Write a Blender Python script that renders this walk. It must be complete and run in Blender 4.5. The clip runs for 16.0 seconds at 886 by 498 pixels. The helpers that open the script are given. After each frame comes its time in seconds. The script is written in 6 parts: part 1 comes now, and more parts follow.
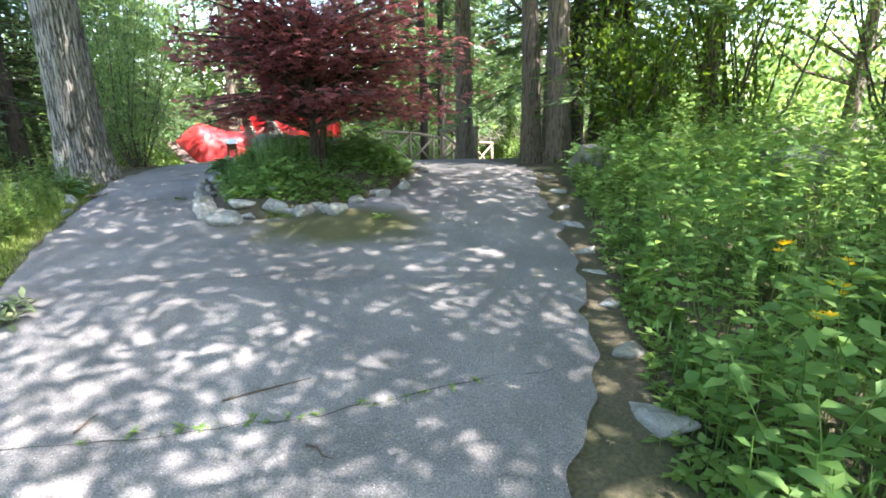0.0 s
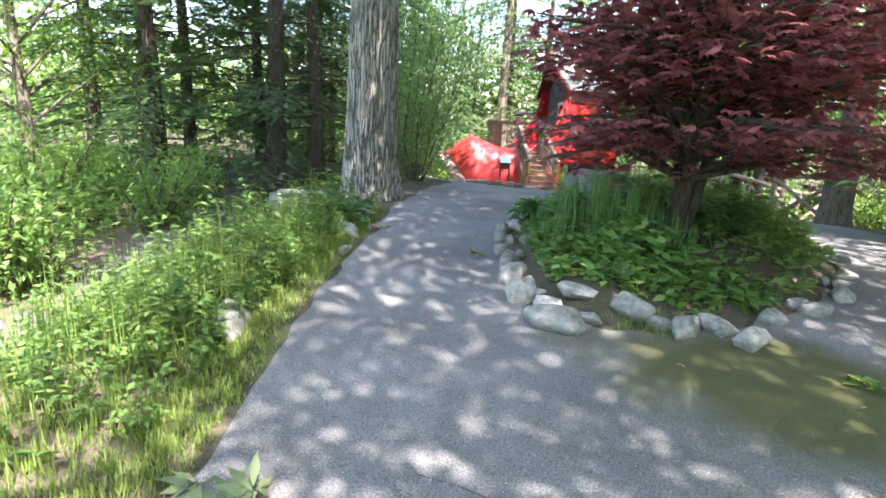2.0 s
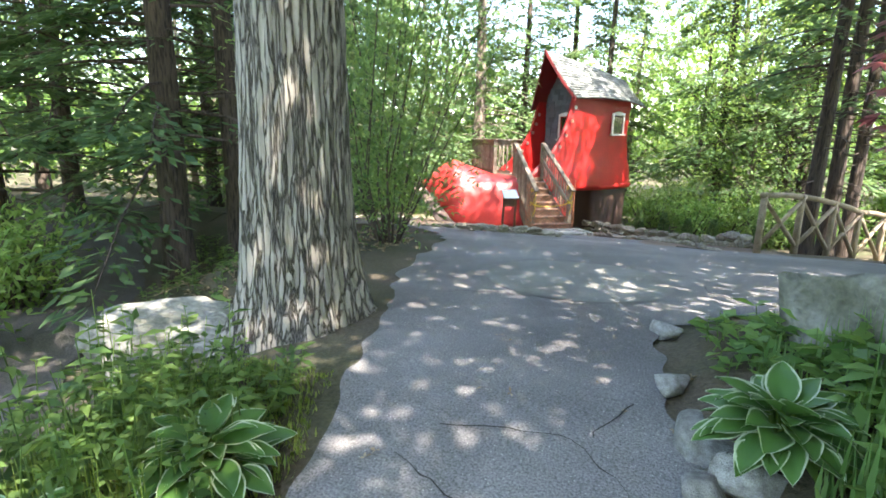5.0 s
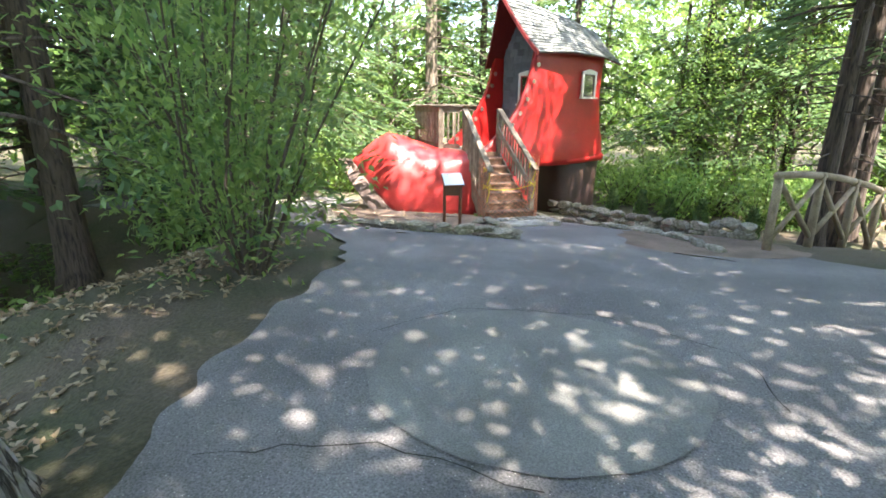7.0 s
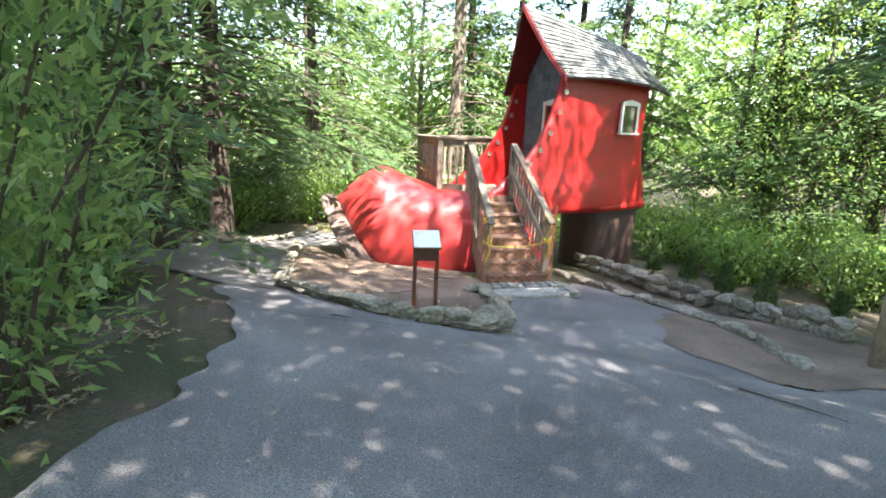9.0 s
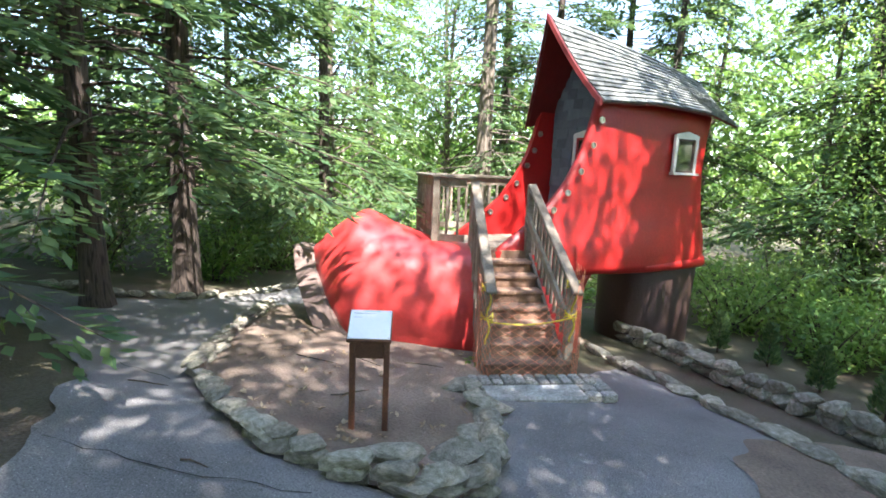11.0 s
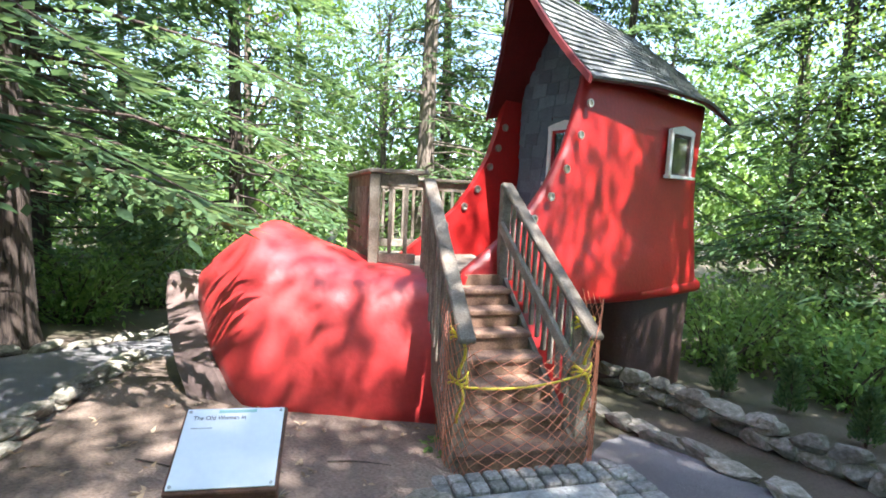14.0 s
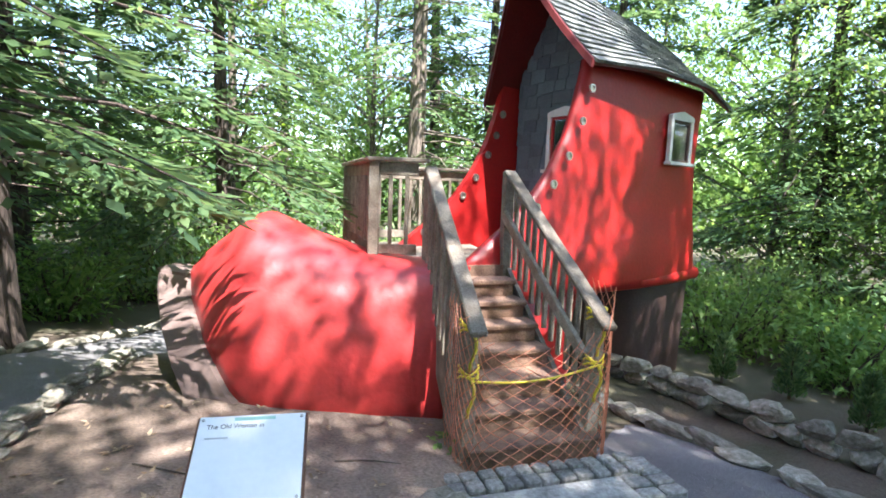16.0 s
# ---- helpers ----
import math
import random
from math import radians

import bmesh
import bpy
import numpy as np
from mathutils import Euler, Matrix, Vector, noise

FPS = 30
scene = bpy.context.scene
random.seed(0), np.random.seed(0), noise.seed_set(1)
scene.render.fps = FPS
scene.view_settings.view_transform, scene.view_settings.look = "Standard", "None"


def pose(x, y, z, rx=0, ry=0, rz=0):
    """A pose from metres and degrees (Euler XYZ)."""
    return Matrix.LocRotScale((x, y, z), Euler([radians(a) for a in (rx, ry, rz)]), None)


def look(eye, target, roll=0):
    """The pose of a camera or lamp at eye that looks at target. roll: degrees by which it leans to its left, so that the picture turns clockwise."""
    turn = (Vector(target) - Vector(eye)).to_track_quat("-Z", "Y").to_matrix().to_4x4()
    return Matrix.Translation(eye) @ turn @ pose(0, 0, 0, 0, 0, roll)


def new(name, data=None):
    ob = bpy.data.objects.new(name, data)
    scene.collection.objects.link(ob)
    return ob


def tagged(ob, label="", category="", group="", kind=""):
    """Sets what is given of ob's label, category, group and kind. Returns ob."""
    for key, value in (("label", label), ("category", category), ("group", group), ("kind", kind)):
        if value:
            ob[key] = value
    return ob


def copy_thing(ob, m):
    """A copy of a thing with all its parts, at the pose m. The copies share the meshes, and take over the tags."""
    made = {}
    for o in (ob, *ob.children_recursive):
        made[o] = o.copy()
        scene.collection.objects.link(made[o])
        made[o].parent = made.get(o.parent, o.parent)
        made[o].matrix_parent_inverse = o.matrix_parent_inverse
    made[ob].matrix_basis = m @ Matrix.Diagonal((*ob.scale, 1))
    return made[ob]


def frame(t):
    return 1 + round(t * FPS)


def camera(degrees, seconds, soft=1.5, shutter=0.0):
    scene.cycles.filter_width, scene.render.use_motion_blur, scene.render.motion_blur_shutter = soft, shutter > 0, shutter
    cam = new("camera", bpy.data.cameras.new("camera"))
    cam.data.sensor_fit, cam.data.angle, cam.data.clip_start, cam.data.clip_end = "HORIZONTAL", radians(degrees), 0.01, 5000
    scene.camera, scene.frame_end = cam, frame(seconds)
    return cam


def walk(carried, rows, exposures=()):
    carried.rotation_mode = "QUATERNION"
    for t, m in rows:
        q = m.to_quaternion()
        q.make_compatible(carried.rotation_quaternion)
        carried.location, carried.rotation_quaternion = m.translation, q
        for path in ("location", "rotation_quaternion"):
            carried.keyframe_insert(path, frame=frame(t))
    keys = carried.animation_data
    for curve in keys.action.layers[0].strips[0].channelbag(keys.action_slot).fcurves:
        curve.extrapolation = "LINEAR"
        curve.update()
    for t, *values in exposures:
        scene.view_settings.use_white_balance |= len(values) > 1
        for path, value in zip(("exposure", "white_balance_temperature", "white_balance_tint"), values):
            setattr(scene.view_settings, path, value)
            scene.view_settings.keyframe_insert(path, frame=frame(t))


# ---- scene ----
cam = camera(81.9, 16.0, soft=1.75)
EXPOSURE = [(0.0, 2.9, 6450, 17), (2.5, 3.05, 6500, 17), (4.5, 3.2, 6900, 14), (8.0, 3.15, 6900, 15), (11.0, 2.8, 6300, 14), (16.0, 2.65, 6100, 14)]
METRES, EYE, TILT, LEAN, TURN = 16.0, 1.5, 0.0, 0.0, 0.0
ROWS = [
    (0.0, 0.0, 0.0, 0.0, -0.57, -15.73, 1.1),
    (0.5, -0.0389, 0.038, 0.0001, 12.49, -15.09, -0.31),
    (1.0, -0.0679, 0.076, -0.0, 19.58, -14.89, 0.42),
    (1.5, -0.0889, 0.1112, 0.0029, 23.12, -14.82, -0.89),
    (2.0, -0.1119, 0.1462, 0.0068, 25.43, -14.56, -3.31),
    (2.5, -0.1335, 0.1849, 0.0032, 26.87, -14.74, -3.7),
    (3.0, -0.1608, 0.2196, 0.0037, 28.42, -14.86, -3.43),
    (3.5, -0.1863, 0.2547, 0.0053, 28.59, -14.84, -2.71),
    (4.0, -0.2086, 0.2918, 0.0082, 26.94, -14.02, -2.05),
    (4.5, -0.227, 0.3269, 0.0111, 23.85, -12.52, -1.0),
    (5.0, -0.2372, 0.3673, 0.0088, 21.18, -12.43, -0.9),
    (7.5, -0.2519, 0.5552, 0.0127, 17.45, -16.53, -0.21),
    (8.0, -0.251, 0.5889, 0.0164, 20.68, -15.05, -2.52),
    (8.5, -0.2448, 0.6227, 0.0169, 21.65, -14.2, -2.62),
    (11.0, -0.2565, 0.7841, 0.0119, 27.8, -9.09, -2.67),
    (11.5, -0.2621, 0.8104, 0.0083, 26.46, -7.79, -2.79),
    (12.0, -0.2722, 0.8347, 0.0049, 24.56, -6.72, -3.32),
    (12.5, -0.2801, 0.8547, -0.0002, 23.33, -5.35, -2.92),
    (13.0, -0.2919, 0.8689, -0.005, 22.68, -5.6, -2.96),
    (13.5, -0.3057, 0.8781, -0.0068, 21.18, -5.7, -3.35),
    (14.0, -0.314, 0.887, -0.0093, 20.48, -5.54, -2.74),
    (14.5, -0.3202, 0.8911, -0.0096, 20.52, -5.44, -1.86),
    (15.0, -0.3243, 0.8906, -0.0108, 19.81, -5.87, -1.86),
    (15.5, -0.3248, 0.8909, -0.0108, 19.37, -6.36, -1.76),
    (16.0, -0.3245, 0.8917, -0.0106, 18.99, -6.54, -2.18),
]
walk(cam, [(t, pose(0, 0, EYE, TILT, LEAN, TURN) @ pose(METRES * x, METRES * y, METRES * z, 90 + pitch, roll, yaw)) for t, x, y, z, yaw, pitch, roll in ROWS], exposures=EXPOSURE)

# ---- world and sun ----
SUN_DIR = Vector((0.50, -0.42, 1.05)).normalized()
world = bpy.data.worlds.new("sky")
scene.world = world
world.use_nodes = True
wn = world.node_tree
sky = wn.nodes.new("ShaderNodeTexSky")
sky.sky_type = "NISHITA"
sky.sun_disc = False
sky.sun_elevation = math.asin(SUN_DIR.z)
sky.sun_rotation = math.atan2(SUN_DIR.x, SUN_DIR.y)
wn.links.new(sky.outputs[0], wn.nodes["Background"].inputs[0])
wn.nodes["Background"].inputs[1].default_value = 0.15
sun = new("sun", bpy.data.lights.new("sun", "SUN"))
sun.data.energy, sun.data.angle, sun.data.color = 5.0, radians(0.53), (1.0, 0.96, 0.90)
sun.matrix_world = look(tuple(SUN_DIR * 40), (0, 0, 0))


# ---- materials ----
def mat(name, base, rough=0.8, metal=0.0, vary=0.25, scale=6.0, fine=60.0, bump=0.3, other=None, random_by="", spots=0.0, noise_detail=6):
    """Two scales of colour variation and a fine relief."""
    m = bpy.data.materials.new(name)
    m.use_nodes = True
    nt = m.node_tree
    N, L = nt.nodes, nt.links
    b = N["Principled BSDF"]
    b.inputs["Roughness"].default_value, b.inputs["Metallic"].default_value = rough, metal
    co = N.new("ShaderNodeTexCoord")
    n1 = N.new("ShaderNodeTexNoise")
    n1.inputs["Scale"].default_value, n1.inputs["Detail"].default_value = scale, noise_detail
    n2 = N.new("ShaderNodeTexNoise")
    n2.inputs["Scale"].default_value, n2.inputs["Detail"].default_value = fine, 3
    L.new(co.outputs["Object"], n1.inputs["Vector"])
    L.new(co.outputs["Object"], n2.inputs["Vector"])
    ramp = N.new("ShaderNodeValToRGB")
    c = Vector(base)
    o = Vector(other) if other else c * (1 - vary)
    ramp.color_ramp.elements[0].position, ramp.color_ramp.elements[1].position = 0.35, 0.68
    ramp.color_ramp.elements[0].color = (*(o), 1)
    ramp.color_ramp.elements[1].color = (*(c), 1)
    L.new(n1.outputs[0], ramp.inputs[0])
    mix = N.new("ShaderNodeMix")
    mix.data_type, mix.blend_type = "RGBA", "MULTIPLY"
    mix.inputs[0].default_value = 1.0
    r2 = N.new("ShaderNodeMapRange")
    r2.inputs[1].default_value, r2.inputs[2].default_value = 0.3, 0.7
    r2.inputs[3].default_value, r2.inputs[4].default_value = 1 - vary * 0.9, 1 + vary * 0.6
    L.new(n2.outputs[0], r2.inputs[0])
    L.new(ramp.outputs[0], mix.inputs[6])
    L.new(r2.outputs[0], mix.inputs[7])
    last = mix.outputs[2]
    if random_by:
        hv = N.new("ShaderNodeHueSaturation")
        if random_by == "island":
            src = N.new("ShaderNodeNewGeometry").outputs["Random Per Island"]
        else:
            src = N.new("ShaderNodeObjectInfo").outputs["Random"]
        mr = N.new("ShaderNodeMapRange")
        mr.inputs[3].default_value, mr.inputs[4].default_value = 0.7, 1.3
        L.new(src, mr.inputs[0])
        L.new(mr.outputs[0], hv.inputs["Value"])
        L.new(last, hv.inputs["Color"])
        last = hv.outputs[0]
    L.new(last, b.inputs["Base Color"])
    if bump:
        bp = N.new("ShaderNodeBump")
        bp.inputs["Strength"].default_value, bp.inputs["Distance"].default_value = bump, 0.02
        L.new(n2.outputs[0], bp.inputs["Height"])
        L.new(bp.outputs[0], b.inputs["Normal"])
    return m


def leaf_mat(name, dark, light, rough=0.5, trans=0.45, hue=0.03, gloss=0.35):
    """Leaves: a gloss coat over reflected and let-through light, each leaf of its own tone."""
    m = bpy.data.materials.new(name)
    m.use_nodes = True
    nt = m.node_tree
    N, L = nt.nodes, nt.links
    b = N["Principled BSDF"]
    b.inputs["Roughness"].default_value = rough
    b.inputs["Specular IOR Level"].default_value = gloss
    geo = N.new("ShaderNodeNewGeometry")
    ramp = N.new("ShaderNodeValToRGB")
    ramp.color_ramp.elements[0].color, ramp.color_ramp.elements[1].color = (*dark, 1), (*light, 1)
    L.new(geo.outputs["Random Per Island"], ramp.inputs[0])
    L.new(ramp.outputs[0], b.inputs["Base Color"])
    t = N.new("ShaderNodeBsdfTranslucent")
    hs = N.new("ShaderNodeHueSaturation")
    hs.inputs["Hue"].default_value = 0.5 - hue
    hs.inputs["Value"].default_value, hs.inputs["Saturation"].default_value = 1.7, 1.1
    L.new(ramp.outputs[0], hs.inputs["Color"])
    L.new(hs.outputs[0], t.inputs[0])
    mx = N.new("ShaderNodeMixShader")
    mx.inputs[0].default_value = trans
    L.new(b.outputs[0], mx.inputs[1])
    L.new(t.outputs[0], mx.inputs[2])
    L.new(mx.outputs[0], N["Material Output"].inputs[0])
    return m


def asphalt_mat():
    m = mat("asphalt", (0.235, 0.225, 0.22), 0.85, vary=0.6, scale=1.1, fine=110, bump=0.6, other=(0.145, 0.138, 0.134))
    nt = m.node_tree
    N, L = nt.nodes, nt.links
    b = N["Principled BSDF"]
    prev = b.inputs["Base Color"].links[0].from_socket
    co = N.new("ShaderNodeTexCoord")
    vo = N.new("ShaderNodeTexVoronoi")
    vo.inputs["Scale"].default_value = 48
    L.new(co.outputs["Object"], vo.inputs["Vector"])
    speck = N.new("ShaderNodeMapRange")
    speck.inputs[1].default_value, speck.inputs[2].default_value = 0.16, 0.10
    L.new(vo.outputs["Distance"], speck.inputs[0])
    sel = N.new("ShaderNodeMath")
    sel.operation = "GREATER_THAN"
    sel.inputs[1].default_value = 0.6
    sx = N.new("ShaderNodeSeparateColor")
    L.new(vo.outputs["Color"], sx.inputs[0])
    L.new(sx.outputs[0], sel.inputs[0])
    mu = N.new("ShaderNodeMath")
    mu.operation = "MULTIPLY"
    L.new(speck.outputs[0], mu.inputs[0])
    L.new(sel.outputs[0], mu.inputs[1])
    mx = N.new("ShaderNodeMix")
    mx.data_type = "RGBA"
    L.new(mu.outputs[0], mx.inputs[0])
    L.new(prev, mx.inputs[6])
    mx.inputs[7].default_value = (0.5, 0.49, 0.46, 1)
    # a patch of moss beside the stone-edged bed
    mp = N.new("ShaderNodeMapping")
    mp.inputs["Location"].default_value = (1.0, -5.55, 0)
    L.new(co.outputs["Object"], mp.inputs["Vector"])
    nz = N.new("ShaderNodeTexNoise")
    nz.inputs["Scale"].default_value, nz.inputs["Detail"].default_value = 1.8, 8
    L.new(co.outputs["Object"], nz.inputs["Vector"])
    sc = N.new("ShaderNodeVectorMath")
    sc.operation = "MULTIPLY"
    sc.inputs[1].default_value = (0.72, 1.25, 0)
    L.new(mp.outputs[0], sc.inputs[0])
    ln = N.new("ShaderNodeVectorMath")
    ln.operation = "LENGTH"
    L.new(sc.outputs[0], ln.inputs[0])
    ad = N.new("ShaderNodeMath")
    ad.operation = "ADD"
    L.new(ln.outputs["Value"], ad.inputs[0])
    L.new(nz.outputs[0], ad.inputs[1])
    mr = N.new("ShaderNodeMapRange")
    mr.inputs[1].default_value, mr.inputs[2].default_value = 1.45, 1.0
    mr.inputs[3].default_value, mr.inputs[4].default_value = 0.0, 0.93
    L.new(ad.outputs[0], mr.inputs[0])
    m2 = N.new("ShaderNodeMix")
    m2.data_type = "RGBA"
    L.new(mr.outputs[0], m2.inputs[0])
    L.new(mx.outputs[2], m2.inputs[6])
    m2.inputs[7].default_value = (0.075, 0.075, 0.018, 1)
    L.new(m2.outputs[2], b.inputs["Base Color"])
    return m


def bark_mat(name, light, dark, scale=5.0, bump=1.0, furrow=0.0):
    m = bpy.data.materials.new(name)
    m.use_nodes = True
    nt = m.node_tree
    N, L = nt.nodes, nt.links
    b = N["Principled BSDF"]
    b.inputs["Roughness"].default_value = 0.95
    co = N.new("ShaderNodeTexCoord")
    mp = N.new("ShaderNodeMapping")
    mp.inputs["Scale"].default_value = (1, 1, 0.14)
    L.new(co.outputs["Object"], mp.inputs["Vector"])
    nz = N.new("ShaderNodeTexNoise")
    nz.inputs["Scale"].default_value, nz.inputs["Detail"].default_value = scale * 6, 6
    nz.inputs["Distortion"].default_value = 0.6
    L.new(mp.outputs[0], nz.inputs["Vector"])
    ramp = N.new("ShaderNodeValToRGB")
    ramp.color_ramp.elements[0].position, ramp.color_ramp.elements[1].position = 0.36, 0.54
    ramp.color_ramp.elements[0].color, ramp.color_ramp.elements[1].color = (*dark, 1), (*light, 1)
    L.new(nz.outputs[0], ramp.inputs[0])
    L.new(ramp.outputs[0], b.inputs["Base Color"])
    bp = N.new("ShaderNodeBump")
    bp.inputs["Strength"].default_value, bp.inputs["Distance"].default_value = bump, 0.04
    L.new(nz.outputs[0], bp.inputs["Height"])
    L.new(bp.outputs[0], b.inputs["Normal"])
    if furrow:
        # a net of long dark furrows between flat ridges
        wob = N.new("ShaderNodeMix")
        wob.data_type = "RGBA"
        wob.inputs[0].default_value = 0.05
        long = N.new("ShaderNodeMapping")
        long.inputs["Scale"].default_value = (1, 1, 0.075)
        L.new(co.outputs["Object"], long.inputs["Vector"])
        L.new(long.outputs[0], wob.inputs[6])
        L.new(nz.outputs["Color"], wob.inputs[7])
        vo = N.new("ShaderNodeTexVoronoi")
        vo.feature = "DISTANCE_TO_EDGE"
        vo.inputs["Scale"].default_value = furrow
        L.new(wob.outputs[2], vo.inputs["Vector"])
        edge = N.new("ShaderNodeMapRange")
        edge.inputs[1].default_value, edge.inputs[2].default_value = 0.0, 0.13
        L.new(vo.outputs["Distance"], edge.inputs[0])
        mx = N.new("ShaderNodeMix")
        mx.data_type = "RGBA"
        L.new(edge.outputs[0], mx.inputs[0])
        mx.inputs[6].default_value = (*[c * 0.5 for c in dark], 1)
        ramp.color_ramp.elements[0].color = (*[0.6 * c + 0.4 * d for c, d in zip(light, dark)], 1)
        L.new(ramp.outputs[0], mx.inputs[7])
        L.new(mx.outputs[2], b.inputs["Base Color"])
        ad = N.new("ShaderNodeMath")
        ad.operation = "MULTIPLY_ADD"
        ad.inputs[1].default_value = 0.35
        L.new(nz.outputs[0], ad.inputs[0])
        L.new(edge.outputs[0], ad.inputs[2])
        L.new(ad.outputs[0], bp.inputs["Height"])
    return m


def glass_mat():
    m = bpy.data.materials.new("window_glass")
    m.use_nodes = True
    b = m.node_tree.nodes["Principled BSDF"]
    b.inputs["Base Color"].default_value = (0.9, 0.95, 0.95, 1)
    b.inputs["Roughness"].default_value = 0.03
    b.inputs["Transmission Weight"].default_value = 1.0
    return m


def hosta_mat():
    m = leaf_mat("hosta_leaf", (0.05, 0.13, 0.03), (0.09, 0.2, 0.05), 0.45, 0.25)
    nt = m.node_tree
    N, L = nt.nodes, nt.links
    uv = N.new("ShaderNodeUVMap")
    sp = N.new("ShaderNodeSeparateXYZ")
    L.new(uv.outputs[0], sp.inputs[0])
    nz = N.new("ShaderNodeTexNoise")
    nz.inputs["Scale"].default_value = 9
    L.new(uv.outputs[0], nz.inputs["Vector"])
    ad = N.new("ShaderNodeMath")
    ad.operation = "MULTIPLY_ADD"
    ad.inputs[1].default_value = 0.25
    L.new(nz.outputs[0], ad.inputs[0])
    L.new(sp.outputs[0], ad.inputs[2])
    mr = N.new("ShaderNodeMapRange")
    mr.inputs[1].default_value, mr.inputs[2].default_value = 0.94, 1.02
    L.new(ad.outputs[0], mr.inputs[0])
    b = N["Principled BSDF"]
    prev = b.inputs["Base Color"].links[0].from_socket
    mx = N.new("ShaderNodeMix")
    mx.data_type = "RGBA"
    L.new(mr.outputs[0], mx.inputs[0])
    L.new(prev, mx.inputs[6])
    mx.inputs[7].default_value = (0.55, 0.62, 0.42, 1)
    L.new(mx.outputs[2], b.inputs["Base Color"])
    return m


ASPHALT = asphalt_mat()
PATCHED = mat("patch_asphalt", (0.25, 0.245, 0.225), 0.88, vary=0.4, scale=2.2, fine=120, bump=0.6, other=(0.17, 0.165, 0.15))
GROUND = mat("soil_and_litter", (0.115, 0.085, 0.06), 0.95, vary=0.4, scale=0.9, fine=45, bump=0.8, other=(0.05, 0.055, 0.022))
SOIL = mat("bare_soil", (0.25, 0.185, 0.14), 0.95, vary=0.35, scale=1.6, fine=50, bump=0.8, other=(0.13, 0.095, 0.07))
STONE = mat("grey_fieldstone", (0.40, 0.39, 0.36), 0.9, vary=0.3, scale=5, fine=40, bump=0.6, other=(0.22, 0.21, 0.19), random_by="object")
WALLSTONE = mat("mossy_wall_stone", (0.38, 0.345, 0.285), 0.95, vary=0.35, scale=7, fine=40, bump=0.7, other=(0.17, 0.16, 0.11), random_by="object")
BOULDER = mat("lichen_boulder", (0.34, 0.33, 0.30), 0.9, vary=0.35, scale=3, fine=30, bump=0.8, other=(0.14, 0.14, 0.10))
RED = mat("red_paint", (0.42, 0.016, 0.014), 0.42, vary=0.12, scale=2.2, fine=25, bump=0.12, other=(0.34, 0.012, 0.012))
RED_TOE = mat("faded_red_paint", (0.55, 0.05, 0.045), 0.4, vary=0.1, scale=1.6, fine=22, bump=0.15, other=(0.46, 0.035, 0.035))
BROWN = mat("brown_paint", (0.062, 0.034, 0.027), 0.6, vary=0.15, scale=2, fine=30, bump=0.2)
GREYSOLE = mat("grey_brown_sole_paint", (0.15, 0.105, 0.09), 0.55, vary=0.15, scale=2, fine=30, bump=0.15)
WOOD = mat("weathered_wood", (0.29, 0.25, 0.195), 0.85, vary=0.35, scale=9, fine=80, bump=0.4, other=(0.18, 0.14, 0.10), random_by="object")
TREADW = mat("worn_tread_wood", (0.33, 0.20, 0.13), 0.85, vary=0.35, scale=8, fine=80, bump=0.4, other=(0.17, 0.10, 0.07), random_by="object")
SIGNW = mat("brown_stained_wood", (0.16, 0.065, 0.035), 0.6, vary=0.3, scale=10, fine=70, bump=0.3)
ROOFS = mat("grey_roof_shingle", (0.23, 0.24, 0.225), 0.9, vary=0.3, scale=5, fine=60, bump=0.5, other=(0.13, 0.14, 0.13), random_by="object")
DARKRED = mat("dark_red_trim", (0.16, 0.012, 0.012), 0.6, vary=0.2, scale=4, fine=40, bump=0.2)
# lower path: tree shade is put into this darker gravel colour
GRAVEL = mat("shade_toned_gravel", (0.115, 0.105, 0.095), 0.95, vary=0.5, scale=1.2, fine=60, bump=0.7, other=(0.075, 0.065, 0.055))
GABLES = mat("slate_blue_shingle", (0.125, 0.145, 0.165), 0.8, vary=0.2, scale=5, fine=50, bump=0.3, random_by="object")
WHITE = mat("white_trim_paint", (0.78, 0.76, 0.71), 0.6, vary=0.12, scale=8, fine=60, bump=0.2)
PANEL = mat("white_sign_print", (0.85, 0.85, 0.82), 0.18, vary=0.03, scale=4, fine=50, bump=0.0)
INK = mat("dark_ink", (0.10, 0.09, 0.09), 0.5, vary=0.05, bump=0)
GREENINK = mat("pale_green_print", (0.35, 0.60, 0.50), 0.3, vary=0.1, bump=0)
STEEL = mat("dull_steel", (0.5, 0.48, 0.42), 0.4, 0.9, vary=0.15, bump=0.1)
NET = mat("orange_plastic_net", (0.62, 0.22, 0.12), 0.6, vary=0.15, bump=0)
TAPE = mat("yellow_plastic_tape", (0.75, 0.60, 0.04), 0.45, vary=0.1, bump=0)
DARKIN = mat("dark_interior", (0.03, 0.025, 0.02), 0.9, bump=0)
GLASS = glass_mat()
OAKBARK = bark_mat("oak_bark", (0.33, 0.30, 0.262), (0.15, 0.127, 0.105), 6.0, 1.0, 24.0)
HEMBARK = bark_mat("hemlock_bark", (0.085, 0.062, 0.048), (0.025, 0.018, 0.014), 5.0, 1.0)
GREYBARK = bark_mat("grey_bark", (0.20, 0.16, 0.125), (0.06, 0.045, 0.035), 6.0, 0.8)
TWIG = mat("twig", (0.10, 0.075, 0.055), 0.9, vary=0.3, bump=0)
HEMLEAF = leaf_mat("hemlock_needles", (0.045, 0.098, 0.042), (0.125, 0.20, 0.078), 0.6, 0.42)
OAKLEAF = leaf_mat("broad_leaves", (0.05, 0.12, 0.02), (0.14, 0.24, 0.04), 0.5, 0.5)
